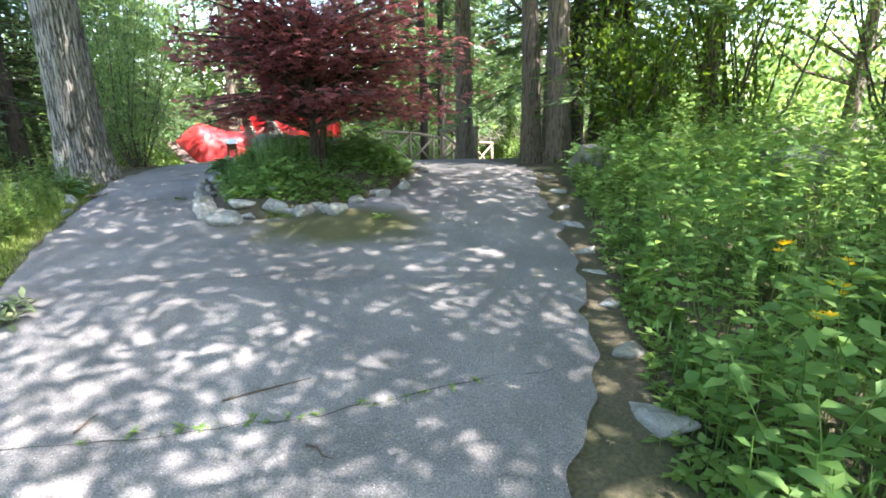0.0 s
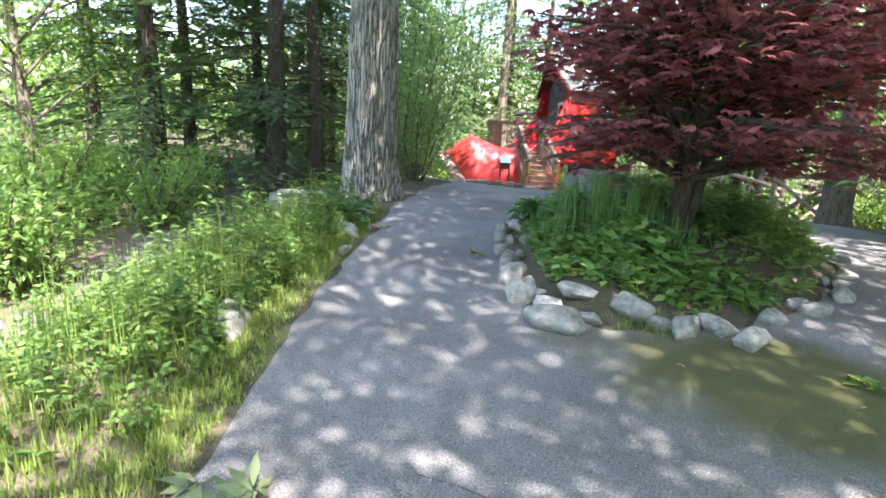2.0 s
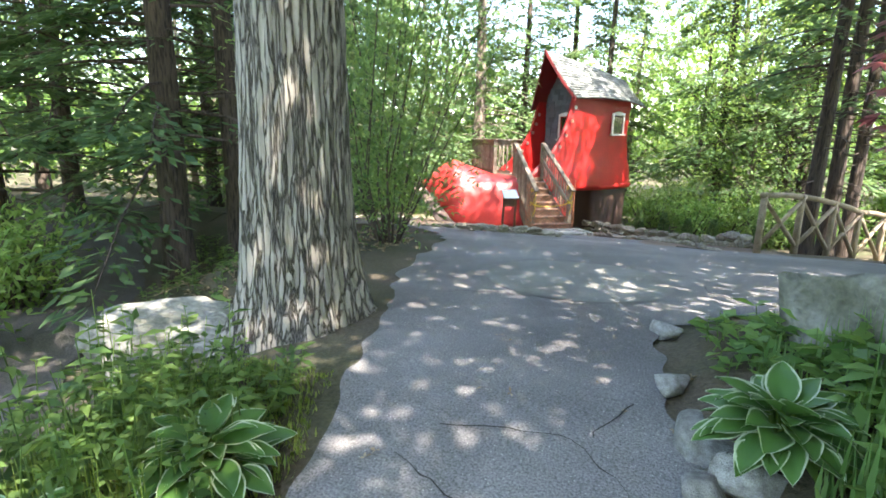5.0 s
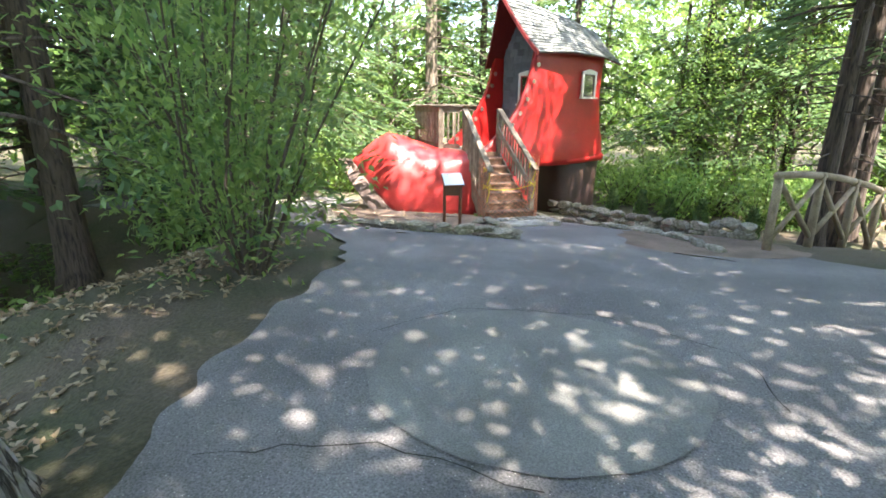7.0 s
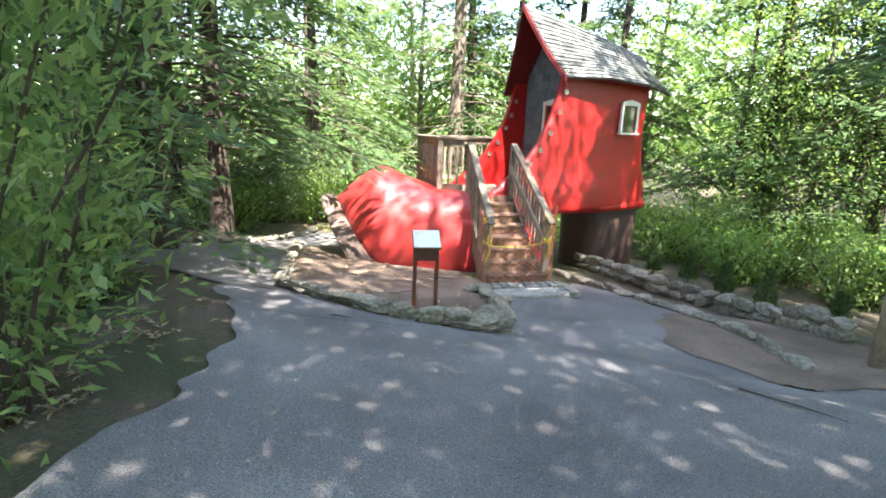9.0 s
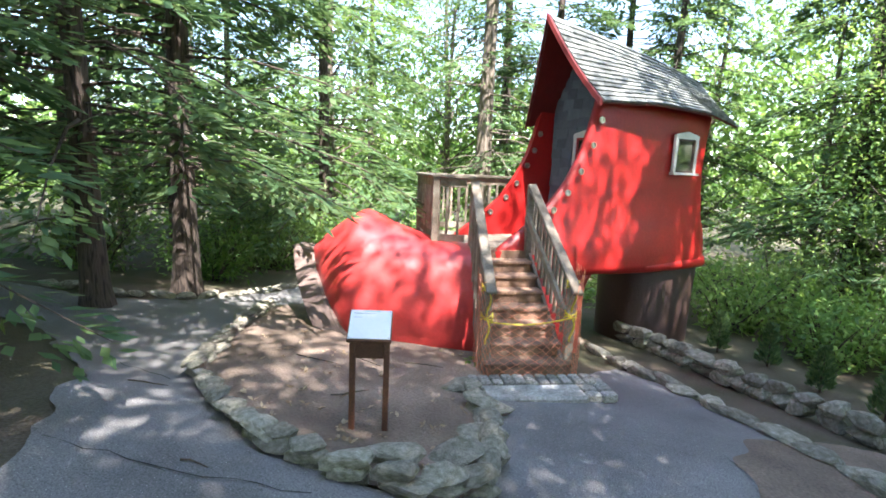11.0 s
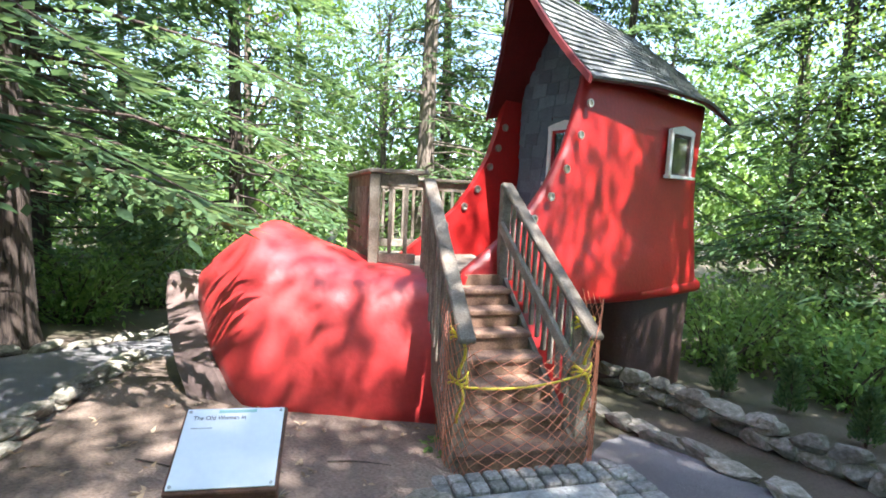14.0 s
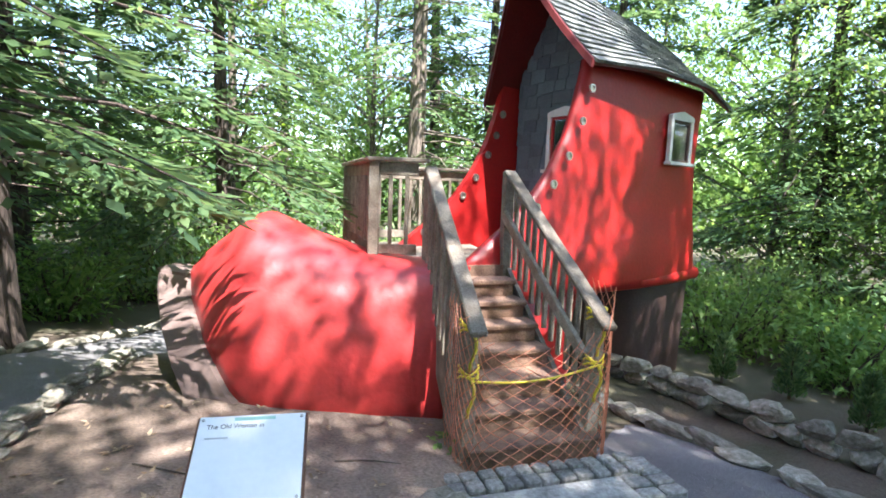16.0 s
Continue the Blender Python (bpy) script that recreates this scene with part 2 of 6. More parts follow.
# lighter copy of the broad leaves, with sunshine put into the colour
LIMELEAF = leaf_mat("sun_toned_broad_leaves", (0.09, 0.185, 0.045), (0.20, 0.31, 0.095), 0.5, 0.5)
HERB = leaf_mat("herb_leaves", (0.045, 0.10, 0.025), (0.17, 0.26, 0.075), 0.5, 0.4)
BEDLEAF = leaf_mat("flower_bed_leaves", (0.08, 0.18, 0.045), (0.22, 0.36, 0.11), 0.5, 0.45)
GRASSM = leaf_mat("grass_blades", (0.10, 0.17, 0.03), (0.26, 0.32, 0.09), 0.6, 0.35)
SHRUB = leaf_mat("shrub_leaves", (0.075, 0.155, 0.05), (0.24, 0.35, 0.12), 0.42, 0.5, gloss=0.5)
IRIS = leaf_mat("blue_green_blades", (0.07, 0.16, 0.04), (0.17, 0.28, 0.10), 0.5, 0.35)
MAPLE = leaf_mat("maroon_maple_leaves", (0.16, 0.05, 0.056), (0.40, 0.155, 0.155), 0.42, 0.45, hue=0.0, gloss=0.5)
WILT = leaf_mat("wilted_leaves", (0.10, 0.15, 0.07), (0.24, 0.27, 0.14), 0.7, 0.2)
DRY = leaf_mat("dry_leaves", (0.20, 0.13, 0.07), (0.42, 0.33, 0.22), 0.8, 0.1, hue=0.0)
YELLOW = leaf_mat("yellow_petals", (0.75, 0.45, 0.02), (0.85, 0.6, 0.04), 0.5, 0.3, hue=0.0)
HOSTA = hosta_mat()


# ---- building helpers ----
def link_mesh(name, verts, faces, material, parent=None, label="", smooth=False, uvs=None):
    me = bpy.data.meshes.new(name)
    me.from_pydata([tuple(v) for v in verts], [], [tuple(f) for f in faces])
    me.materials.append(material)
    if smooth:
        me.polygons.foreach_set("use_smooth", [True] * len(me.polygons))
    if uvs is not None:
        layer = me.uv_layers.new(name="UVMap")
        for lp in me.loops:
            layer.data[lp.index].uv = uvs[lp.vertex_index]
    me.update()
    ob = new(name, me)
    if parent:
        ob.parent = parent
    if label:
        ob["label"] = label
    return ob


def part(name, bm, material, parent, label="", smooth=False):
    me = bpy.data.meshes.new(name)
    bm.to_mesh(me)
    bm.free()
    me.materials.append(material)
    if smooth:
        me.polygons.foreach_set("use_smooth", [True] * len(me.polygons))
    ob = new(name, me)
    if parent:
        ob.parent = parent
    if label:
        ob["label"] = label
    return ob


def thing(name, label, category, group="", at=(0, 0, 0)):
    e = new(name)
    e.empty_display_size = 0.2
    e.matrix_world = Matrix.Translation(at)
    return tagged(e, label, category, group)


def box_bm(x0, x1, y0, y1, z0, z1, bevel=0.006):
    bm = bmesh.new()
    bmesh.ops.create_cube(bm, size=1)
    for v in bm.verts:
        v.co = Vector(((x0 + x1) / 2 + v.co.x * (x1 - x0), (y0 + y1) / 2 + v.co.y * (y1 - y0), (z0 + z1) / 2 + v.co.z * (z1 - z0)))
    if bevel:
        bmesh.ops.bevel(bm, geom=bm.edges[:], offset=bevel, segments=1, affect="EDGES")
    return bm


def beam_bm(p, q, w, h, up=(0, 0, 1), bevel=0.006):
    """A squared timber from p to q, w across and h deep."""
    p, q = Vector(p), Vector(q)
    d = (q - p).normalized()
    side = d.cross(Vector(up))
    if side.length < 1e-4:
        side = Vector((1, 0, 0))
    side.normalize()
    u = side.cross(d)
    L = (q - p).length
    bm = box_bm(-w / 2, w / 2, 0, L, -h / 2, h / 2, bevel)
    m = Matrix((side, d, u)).transposed().to_4x4()
    m.translation = p
    bm.transform(m)
    return bm


def tube(points, radii, sides=8, cap=True):
    """Vertices and faces of a tapered tube along points."""
    V, F = [], []
    n = len(points)
    pts = [Vector(p) for p in points]
    for i in range(n):
        d = (pts[min(i + 1, n - 1)] - pts[max(i - 1, 0)]).normalized()
        s = d.cross(Vector((0.31, 0.2, 0.93)) if abs(d.z) < 0.9 else Vector((1, 0, 0))).normalized()
        t = s.cross(d)
        for k in range(sides):
            a = 2 * math.pi * k / sides
            V.append(pts[i] + (s * math.cos(a) + t * math.sin(a)) * radii[i])
    for i in range(n - 1):
        for k in range(sides):
            F.append((i * sides + k, i * sides + (k + 1) % sides, (i + 1) * sides + (k + 1) % sides, (i + 1) * sides + k))
    if cap:
        F.append(tuple(range(sides))[::-1])
        F.append(tuple((n - 1) * sides + k for k in range(sides)))
    return V, F


class Soup:
    """Collects many pieces into one mesh."""

    def __init__(self):
        self.V, self.F = [], []

    def add(self, V, F):
        o = len(self.V)
        self.V += [tuple(v) for v in V]
        self.F += [tuple(i + o for i in f) for f in F]

    def link(self, name, material, parent=None, label="", smooth=False):
        return link_mesh(name, self.V, self.F, material, parent, label, smooth)


def leaves(name, P, D, N, L, W, material, parent=None, label="", fold=0.0):
    """Many leaves as one mesh: base points P, directions D, normals N, lengths L, widths W."""
    P, D, N = np.asarray(P, float), np.asarray(D, float), np.asarray(N, float)
    n = len(P)
    D = D / (np.linalg.norm(D, axis=1, keepdims=True) + 1e-9)
    S = np.cross(D, N)
    S /= np.linalg.norm(S, axis=1, keepdims=True) + 1e-9
    Nn = np.cross(S, D)
    L, W = np.broadcast_to(L, n)[:, None], np.broadcast_to(W, n)[:, None]
    mid = P + D * L * 0.45 + Nn * L * fold
    V = np.stack([P, mid - S * W / 2, P + D * L - Nn * L * fold * 0.6, mid + S * W / 2], 1).reshape(-1, 3)
    me = bpy.data.meshes.new(name)
    me.vertices.add(4 * n)
    me.vertices.foreach_set("co", V.ravel())
    me.loops.add(4 * n)
    me.loops.foreach_set("vertex_index", np.arange(4 * n))
    me.polygons.add(n)
    me.polygons.foreach_set("loop_start", np.arange(0, 4 * n, 4))
    me.materials.append(material)
    me.update(calc_edges=True)
    ob = new(name, me)
    if parent:
        ob.parent = parent
    if label:
        ob["label"] = label
    return ob


def unit(rng, n):
    v = rng.normal(size=(n, 3))
    return v / np.linalg.norm(v, axis=1, keepdims=True)


# ---- lie of the land ----
PROFILE_Y = [-40, -3, 0, 3.5, 5.7, 7, 8, 9, 10.3, 12.4, 14.5, 15.3, 17.2, 19.5, 22, 30, 60, 200]
PROFILE_Z = [-0.6, -0.25, -0.1, 0.08, 0.25, 0.36, 0.43, 0.42, 0.33, 0.24, 0.0, -0.27, -0.44, -0.85, -1.05, -1.2, -1.5, -2.0]


def smooth01(v):
    v = min(1.0, max(0.0, v))
    return v * v * (3 - 2 * v)


ISLAND = [(-3.62, 9.3), (-3.55, 8.2), (-3.42, 7.4), (-3.12, 6.7), (-2.9, 6.25), (-2.62, 5.86), (-2.2, 5.8), (-1.6, 5.95), (-1.2, 6.35), (-0.75, 6.85), (-0.35, 8.0), (-0.3, 9.4), (-0.9, 10.2), (-2.0, 10.3), (-3.0, 10.1)]
BED = [(-5.9, 16.75), (-5.5, 16.15), (-5.2, 15.6), (-5.1, 15.1), (-5.35, 14.72), (-5.9, 14.6), (-6.4, 14.65), (-7.0, 14.88), (-8.15, 15.5), (-9.0, 16.7), (-10.1, 18.3), (-10.0, 21.0), (-7.0, 22.5), (-5.6, 20.5)]


def inside(x, y, poly):
    c = False
    j = len(poly) - 1
    for i in range(len(poly)):
        (xi, yi), (xj, yj) = poly[i], poly[j]
        if (yi > y) != (yj > y) and x < (xj - xi) * (y - yi) / (yj - yi) + xi:
            c = not c
        j = i
    return c


def edge_gap(x, y, poly):
    best = 99
    for i in range(len(poly)):
        (x0, y0), (x1, y1) = poly[i - 1], poly[i]
        dx, dy = x1 - x0, y1 - y0
        s = max(0, min(1, ((x - x0) * dx + (y - y0) * dy) / (dx * dx + dy * dy)))
        best = min(best, math.hypot(x - x0 - s * dx, y - y0 - s * dy))
    return best


def land(x, y):
    z = float(np.interp(y, PROFILE_Y, PROFILE_Z))
    left = smooth01((-5.2 - x) / 3.0) * (1 - smooth01((y - 8.8) / 2.0))
    left = max(left, smooth01((-4.6 - x) / 3.2) * (1 - smooth01((y - 6.0) / 2.5)))
    left = max(left, smooth01((-7.4 - x) / 2.6) * (1 - smooth01((y - 11.8) / 3.2)))
    z -= 0.95 * left
    z += 0.22 * smooth01((x - 1.6) / 2.0) * (1 - smooth01((y - 9) / 4))
    if -4 < x < 0 and 5.5 < y < 10.6 and inside(x, y, ISLAND):
        z += 0.2 * smooth01(edge_gap(x, y, ISLAND) / 0.6)
    if -10.5 < x < -5 and 14.4 < y < 22.6 and inside(x, y, BED):
        g = edge_gap(x, y, BED)
        z += 0.08 * smooth01(g / 0.2)
    if x > -3.4 and 15.5 < y < 24:
        z -= 0.12 * smooth01((x + 3.2) / 1.0) * smooth01((y - 17.5) / 1.5)
    return z


def axis_steps(lo, a, b, hi, fine, growth=1.25):
    mid = list(np.arange(a, b + 1e-6, fine))
    out, s = [b], fine
    while out[-1] < hi:
        s *= growth
        out.append(out[-1] + s)
    up = out[1:]
    out, s = [a], fine
    while out[-1] > lo:
        s *= growth
        out.append(out[-1] - s)
    return out[1:][::-1] + mid + up


gx, gy = axis_steps(-400, -14, 5, 400, 0.14), axis_steps(-200, -3, 24, 500, 0.14)
GV, GF = [], []
for y in gy:
    for x in gx:
        near = -15 < x < 6 and -4 < y < 25
        wob = 0.02 * noise.noise((x * 2.2, y * 2.2, 0)) + 0.012 * noise.noise((x * 7, y * 7, 3)) if near else 0
        GV.append((x, y, land(x, y) + wob - 0.012))
nx = len(gx)
for j in range(len(gy) - 1):
    for i in range(nx - 1):
        GF.append((j * nx + i, j * nx + i + 1, (j + 1) * nx + i + 1, (j + 1) * nx + i))
tagged(link_mesh("ground", GV, GF, GROUND, smooth=True), "brown soil and leaf litter on the forest floor", "ground", kind="structure")


def sheet(name, poly, material, lift, cell, label, category, rough_edge=0.06, holes=(), bumpy=0.004):
    """A surface that follows the land inside a ragged outline."""
    xs = [p[0] for p in poly]
    ys = [p[1] for p in poly]
    V, F, idx = [], [], {}

    def vert(i, j):
        if (i, j) not in idx:
            x, y = i * cell, j * cell
            idx[(i, j)] = len(V)
            V.append((x, y, land(x, y) + lift + bumpy * noise.noise((x * 3, y * 3, 7))))
        return idx[(i, j)]

    for i in range(int(min(xs) / cell) - 1, int(max(xs) / cell) + 1):
        for j in range(int(min(ys) / cell) - 1, int(max(ys) / cell) + 1):
            cx, cy = (i + 0.5) * cell, (j + 0.5) * cell
            rx = cx + rough_edge * noise.noise((cx * 3.1, cy * 3.1, 1)) * 2
            ry = cy + rough_edge * noise.noise((cx * 3.1, cy * 3.1, 9)) * 2
            if inside(rx, ry, poly) and not any(inside(rx, ry, h) for h in holes):
                F.append((vert(i, j), vert(i + 1, j), vert(i + 1, j + 1), vert(i, j + 1)))
    count, nb = {}, {}
    for f in F:
        for k in range(4):
            e = tuple(sorted((f[k], f[(k + 1) % 4])))
            count[e] = count.get(e, 0) + 1
    for (a, b), c in count.items():
        if c == 1:
            nb.setdefault(a, []).append(b)
            nb.setdefault(b, []).append(a)
    for _ in range(5):
        moved = {}
        for a, others in nb.items():
            mx = sum(V[o][0] for o in others) / len(others)
            my = sum(V[o][1] for o in others) / len(others)
            moved[a] = ((V[a][0] + mx) / 2, (V[a][1] + my) / 2, V[a][2])
        for a, p in moved.items():
            V[a] = p
    ob = link_mesh(name, V, F, material, smooth=True)
    return tagged(ob, label, category, kind="structure")


PAVED = [(0.1, -6), (0.35, 0), (0.55, 1.8), (0.78, 2.34), (1.03, 3.44), (1.28, 5.2), (1.32, 6.6), (1.55, 8.3), (1.5, 10), (1.0, 12), (0.4, 14), (-0.6, 15.6), (-1.6, 16.2), (-2.6, 16.5), (-3.1, 17.3), (-3.7, 18.1), (-4.3, 18.9), (-5.0, 19.2), (-5.4, 17.5), (-5.85, 16.7), (-5.5, 16.1), (-5.2, 15.6), (-5.1, 15.1), (-5.35, 14.72), (-5.9, 14.6), (-6.4, 14.65), (-7.0, 14.88), (-8.15, 15.5), (-9.0, 16.7), (-10.1, 18.3), (-10.4, 21), (-11.6, 21), (-11.3, 19.0), (-10.9, 17.4), (-11.6, 16.6), (-13.5, 16.2), (-13.4, 15.0), (-10.4, 15.3), (-8.5, 14.7), (-7.4, 13.9), (-6.7, 13.2), (-6.2, 12.2), (-6.1, 11.2), (-5.9, 10.2), (-5.4, 9.0), (-5.2, 8.2), (-4.85, 7.2), (-4.5, 6.2), (-4.08, 5.0), (-3.6, 3.95), (-3.15, 2.9), (-2.75, 1.9), (-2.4, 0), (-2.3, -6)]
sheet("pavement", PAVED, ASPHALT, 0.012, 0.045, "cracked grey asphalt garden path with moss and litter", "path", holes=(ISLAND,))
PATCH = [(-4.3 + 0.86 * math.cos(a), 10.75 + 0.86 * math.sin(a)) for a in np.linspace(0, 2 * math.pi, 40)[:-1]]
sheet("asphalt_patch", PATCH, PATCHED, 0.020, 0.045, "round patch of paler asphalt let into the path", "path", 0.02)
sheet("bed_soil", BED, SOIL, 0.008, 0.1, "bare brown trodden soil of the raised bed", "ground", 0.03, bumpy=0.02)
sheet("bank_soil", [(-1.2, 16.0), (-2.7, 15.2), (-3.6, 15.9), (-3.7, 17.2), (-3.0, 17.8), (-2.3, 18.0), (-1.3, 17.0)], SOIL, 0.022, 0.08, "brown soil washed over the asphalt edge", "ground", 0.12, bumpy=0.01)
sheet("lower_path", [(-6.6, -2), (-6.5, 2), (-6.7, 4.5), (-7.2, 6.3), (-8.4, 8.6), (-10.5, 11), (-13, 13), (-16, 14), (-16, 12.6), (-13.3, 11.8), (-11, 9.6), (-9.2, 7.2), (-8.1, 5.4), (-7.5, 2), (-7.4, -2)], GRAVEL, 0.015, 0.12, "gravelly path below the bank, darkened in colour for tree shade", "path", 0.1)


# ---- stones ----
def rock_mesh(name, seed, material, flat=0.6, rough=0.22, sub=2):
    bm = bmesh.new()
    bmesh.ops.create_icosphere(bm, subdivisions=sub, radius=0.5)
    crease = 0.05 if sub > 3 else 0.018
    for v in bm.verts:
        p = v.co.copy()
        q = Vector([math.copysign(abs(c * 2) ** 0.62 * 0.5, c) for c in p])
        k = 1 + rough * noise.noise(p * 3.1 + Vector((seed * 7.3, 0, 0))) + rough * 0.45 * noise.noise(p * 8 + Vector((0, seed * 3.1, 0)))
        v.co = q * k
    rc = random.Random(seed * 13 + 1)
    for _ in range(9):
        nrm = Vector((rc.gauss(0, 1), rc.gauss(0, 1), rc.gauss(0, 0.8))).normalized()
        lim = rc.uniform(0.30, 0.42)
        for v in bm.verts:
            d = v.co.dot(nrm)
            if d > lim:
                v.co -= nrm * (d - lim) * 0.92
    for v in bm.verts:
        v.co += v.co.normalized() * crease * noise.noise(v.co * (9 if sub > 3 else 14) + Vector((seed, 0, 0)))
        v.co = Vector((v.co.x, v.co.y * 0.8, v.co.z * flat))
    me = bpy.data.meshes.new(name)
    bm.to_mesh(me)
    bm.free()
    me.materials.append(material)
    me.polygons.foreach_set("use_smooth", [sub > 2] * len(me.polygons))
    return me


ROCKS = [rock_mesh("rock", k, STONE, 0.75, sub=3) for k in range(6)]
WALLROCKS = [rock_mesh("stone", k + 20, WALLSTONE, 0.7, 0.25, sub=2) for k in range(6)]
rs = random.Random(5)


def put_rock(x, y, size, turn, tilt=0, lift=0.0, meshes=ROCKS, stretch=(1, 1, 1), label="pale grey rough fieldstone edging the planted bed"):
    me = meshes[rs.randrange(len(meshes))]
    ob = new("rock", me)
    size *= 0.76
    sx, sy, sz = size * stretch[0], size * stretch[1], size * stretch[2]
    ob.matrix_world = pose(x, y, land(x, y) + sz * 0.2 + lift, tilt, rs.uniform(-8, 8), turn) @ Matrix.Diagonal((sx, sy, sz, 1))
    return tagged(ob, label, "rock", "stones round the bed")


for x, y, s, turn, st in [(-2.42, 5.62, 0.52, -12, (1.15, 0.8, 0.75)), (-2.78, 6.02, 0.40, 60, (1.1, 0.9, 1)), (-2.95, 6.32, 0.36, 75, (1.2, 0.8, 1)), (-3.08, 6.62, 0.33, 70, (1.2, 0.8, 1.1)),
                          (-2.38, 6.08, 0.36, 5, (1.2, 0.8, 0.7)), (-1.98, 6.05, 0.37, 20, (1, 0.9, 0.9)), (-1.62, 5.98, 0.36, 80, (1.2, 0.8, 0.9)), (-1.42, 6.12, 0.32, -30, (1.2, 0.7, 0.8)), (-1.22, 5.98, 0.36, 55, (1.3, 0.7, 1)),
                          (-1.05, 6.45, 0.3, 30, (1.1, 0.9, 0.8)), (-0.75, 6.75, 0.30, 40, (1, 1, 0.8)), (-0.5, 7.2, 0.32, 60, (1, 1, 0.8)), (-0.35, 7.8, 0.3, 80, (1, 1, 0.8)),
                          (-3.28, 6.95, 0.26, 80, (1, 1, 0.9)), (-3.40, 7.3, 0.30, 85, (1.1, 0.9, 1)), (-3.5, 7.65, 0.27, 85, (1, 1, 1)), (-3.52, 8.0, 0.30, 90, (1.2, 0.9, 0.9)), (-3.35, 7.75, 0.34, 40, (1, 1, 0.8)), (-3.58, 8.45, 0.28, 90, (1.1, 0.9, 0.8)),
                          (-2.1, 6.4, 0.2, 10, (1, 1, 1)), (-3.1, 7.2, 0.22, 10, (1, 1, 1))]:
    put_rock(x, y, s, turn, stretch=st)
for k in range(16):
    f = k / 15 * 11
    i = int(min(f, 10))
    (x0, y0), (x1, y1) = ISLAND[i], ISLAND[i + 1]
    put_rock(x0 + (x1 - x0) * (f - i) + rs.uniform(-0.02, 0.1), y0 + (y1 - y0) * (f - i) + rs.uniform(0, 0.12), rs.uniform(0.17, 0.27), rs.uniform(0, 180), stretch=(1.2, 0.9, 0.85))
for x, y, s in [(1.35, 4.6, 0.28), (1.45, 5.4, 0.34), (1.25, 3.5, 0.3), (1.15, 2.8, 0.34), (1.05, 2.15, 0.42), (1.5, 6.1, 0.26), (1.6, 6.9, 0.3), (1.3, 4.1, 0.24), (1.7, 7.8, 0.26)]:
    put_rock(x, y, s, rs.uniform(0, 180), stretch=(1.2, 0.8, 0.55), lift=-0.04, label="low reddish-grey fieldstone edging the flower bed")
for x, y, s in [(-4.38, 4.65, 0.6), (-4.5, 4.9, 0.3), (-3.55, 3.1, 0.22), (-4.65, 6.3, 0.26), (-5.0, 6.85, 0.55)]:
    put_rock(x, y, s, rs.uniform(0, 180), stretch=(1.2, 0.8, 0.7), lift=-0.03, label="mossy grey stone at the path's edge")


def boulder(x, y, size, turn, label):
    ob = new("boulder", rock_mesh("boulder", int(x * 7) % 13, BOULDER, 0.8, 0.28, sub=4))
    ob.matrix_world = pose(x, y, land(x, y) + size[2] * 0.18, 0, 0, turn) @ Matrix.Diagonal((*size, 1))
    return tagged(ob, label, "boulder")


boulder(-2.5, 8.5, (1.3, 0.95, 0.95), 10, "large pale boulder with moss beside the hosta")
boulder(-7.0, 8.6, (1.3, 0.9, 1.1), 40, "large grey boulder at the foot of the oak")
boulder(2.3, 7.4, (1.0, 0.8, 0.9), 25, "grey boulder among the flower bed's plants")
boulder(4.6, 6.2, (1.6, 1.1, 0.8), 10, "sunlit pale boulder behind the flower bed")


# ---- the shoe house ----
EAVE = Vector((-5.62, 19.8, 0))
AX = Vector((0.559, 0.829, 0))
OUT = Vector((0.829, -0.559, 0))
house = thing("shoe_house", "red and brown painted shoe-shaped playhouse with a shingled roof", "playhouse", at=(-6.4, 19.2, land(-6.4, 19.2)))


def house_frame(origin, xdir, zup=(0, 0, 1)):
    x = Vector(xdir).normalized()
    z = Vector(zup)
    m = Matrix((x, z.cross(x), z)).transposed().to_4x4()
    m.translation = Vector(origin)
    return m


def held(ob, m):
    """Put a part that was built in the frame m under the house."""
    outward(ob)
    ob.matrix_world = m
    ob.parent = house
    ob.matrix_parent_inverse = house.matrix_world.inverted()
    return ob


def resample(poly, n):
    pts = [Vector((*p, 0)) for p in poly]
    L = [0]
    for i in range(len(pts)):
        L.append(L[-1] + (pts[(i + 1) % len(pts)] - pts[i]).length)
    out = []
    for k in range(n):
        d = L[-1] * k / n
        i = max(j for j in range(len(pts)) if L[j] <= d)
        s = (d - L[i]) / max(1e-6, L[i + 1] - L[i])
        out.append(pts[i].lerp(pts[(i + 1) % len(pts)], s))
    return out


def round_off(pts, times):
    for _ in range(times):
        pts = [(pts[i - 1] + pts[i] * 2 + pts[(i + 1) % len(pts)]) / 4 for i in range(len(pts))]
    return pts


def puffed(profile, layers, n=64, soften=2, wob=0.0):
    """A cushion-like solid: the outline (s, z) swept in depth, drawn in towards its faces. layers: (depth, inset)."""
    pts = round_off(resample(profile, n), soften)
    c = sum(pts, Vector()) / n
    V, F = [], []
    for d, inset in layers:
        for p in pts:
            e = (p - c)
            q = c + e * (1 - inset)
            w = wob * noise.noise((q.x * 1.5, d * 1.5, q.y * 1.5))
            V.append((q.x + w, d + w, q.y + w))
    m = len(layers)
    for k in range(m - 1):
        for i in range(n):
            F.append((k * n + i, k * n + (i + 1) % n, (k + 1) * n + (i + 1) % n, (k + 1) * n + i))
    F.append(tuple(range(n)))
    F.append(tuple((m - 1) * n + i for i in range(n))[::-1])
    return V, F


def outward(ob):
    """Turn all faces of a closed mesh outward."""
    bm = bmesh.new()
    bm.from_mesh(ob.data)
    bmesh.ops.recalc_face_normals(bm, faces=bm.faces[:])
    bm.to_mesh(ob.data)
    bm.free()
    return ob


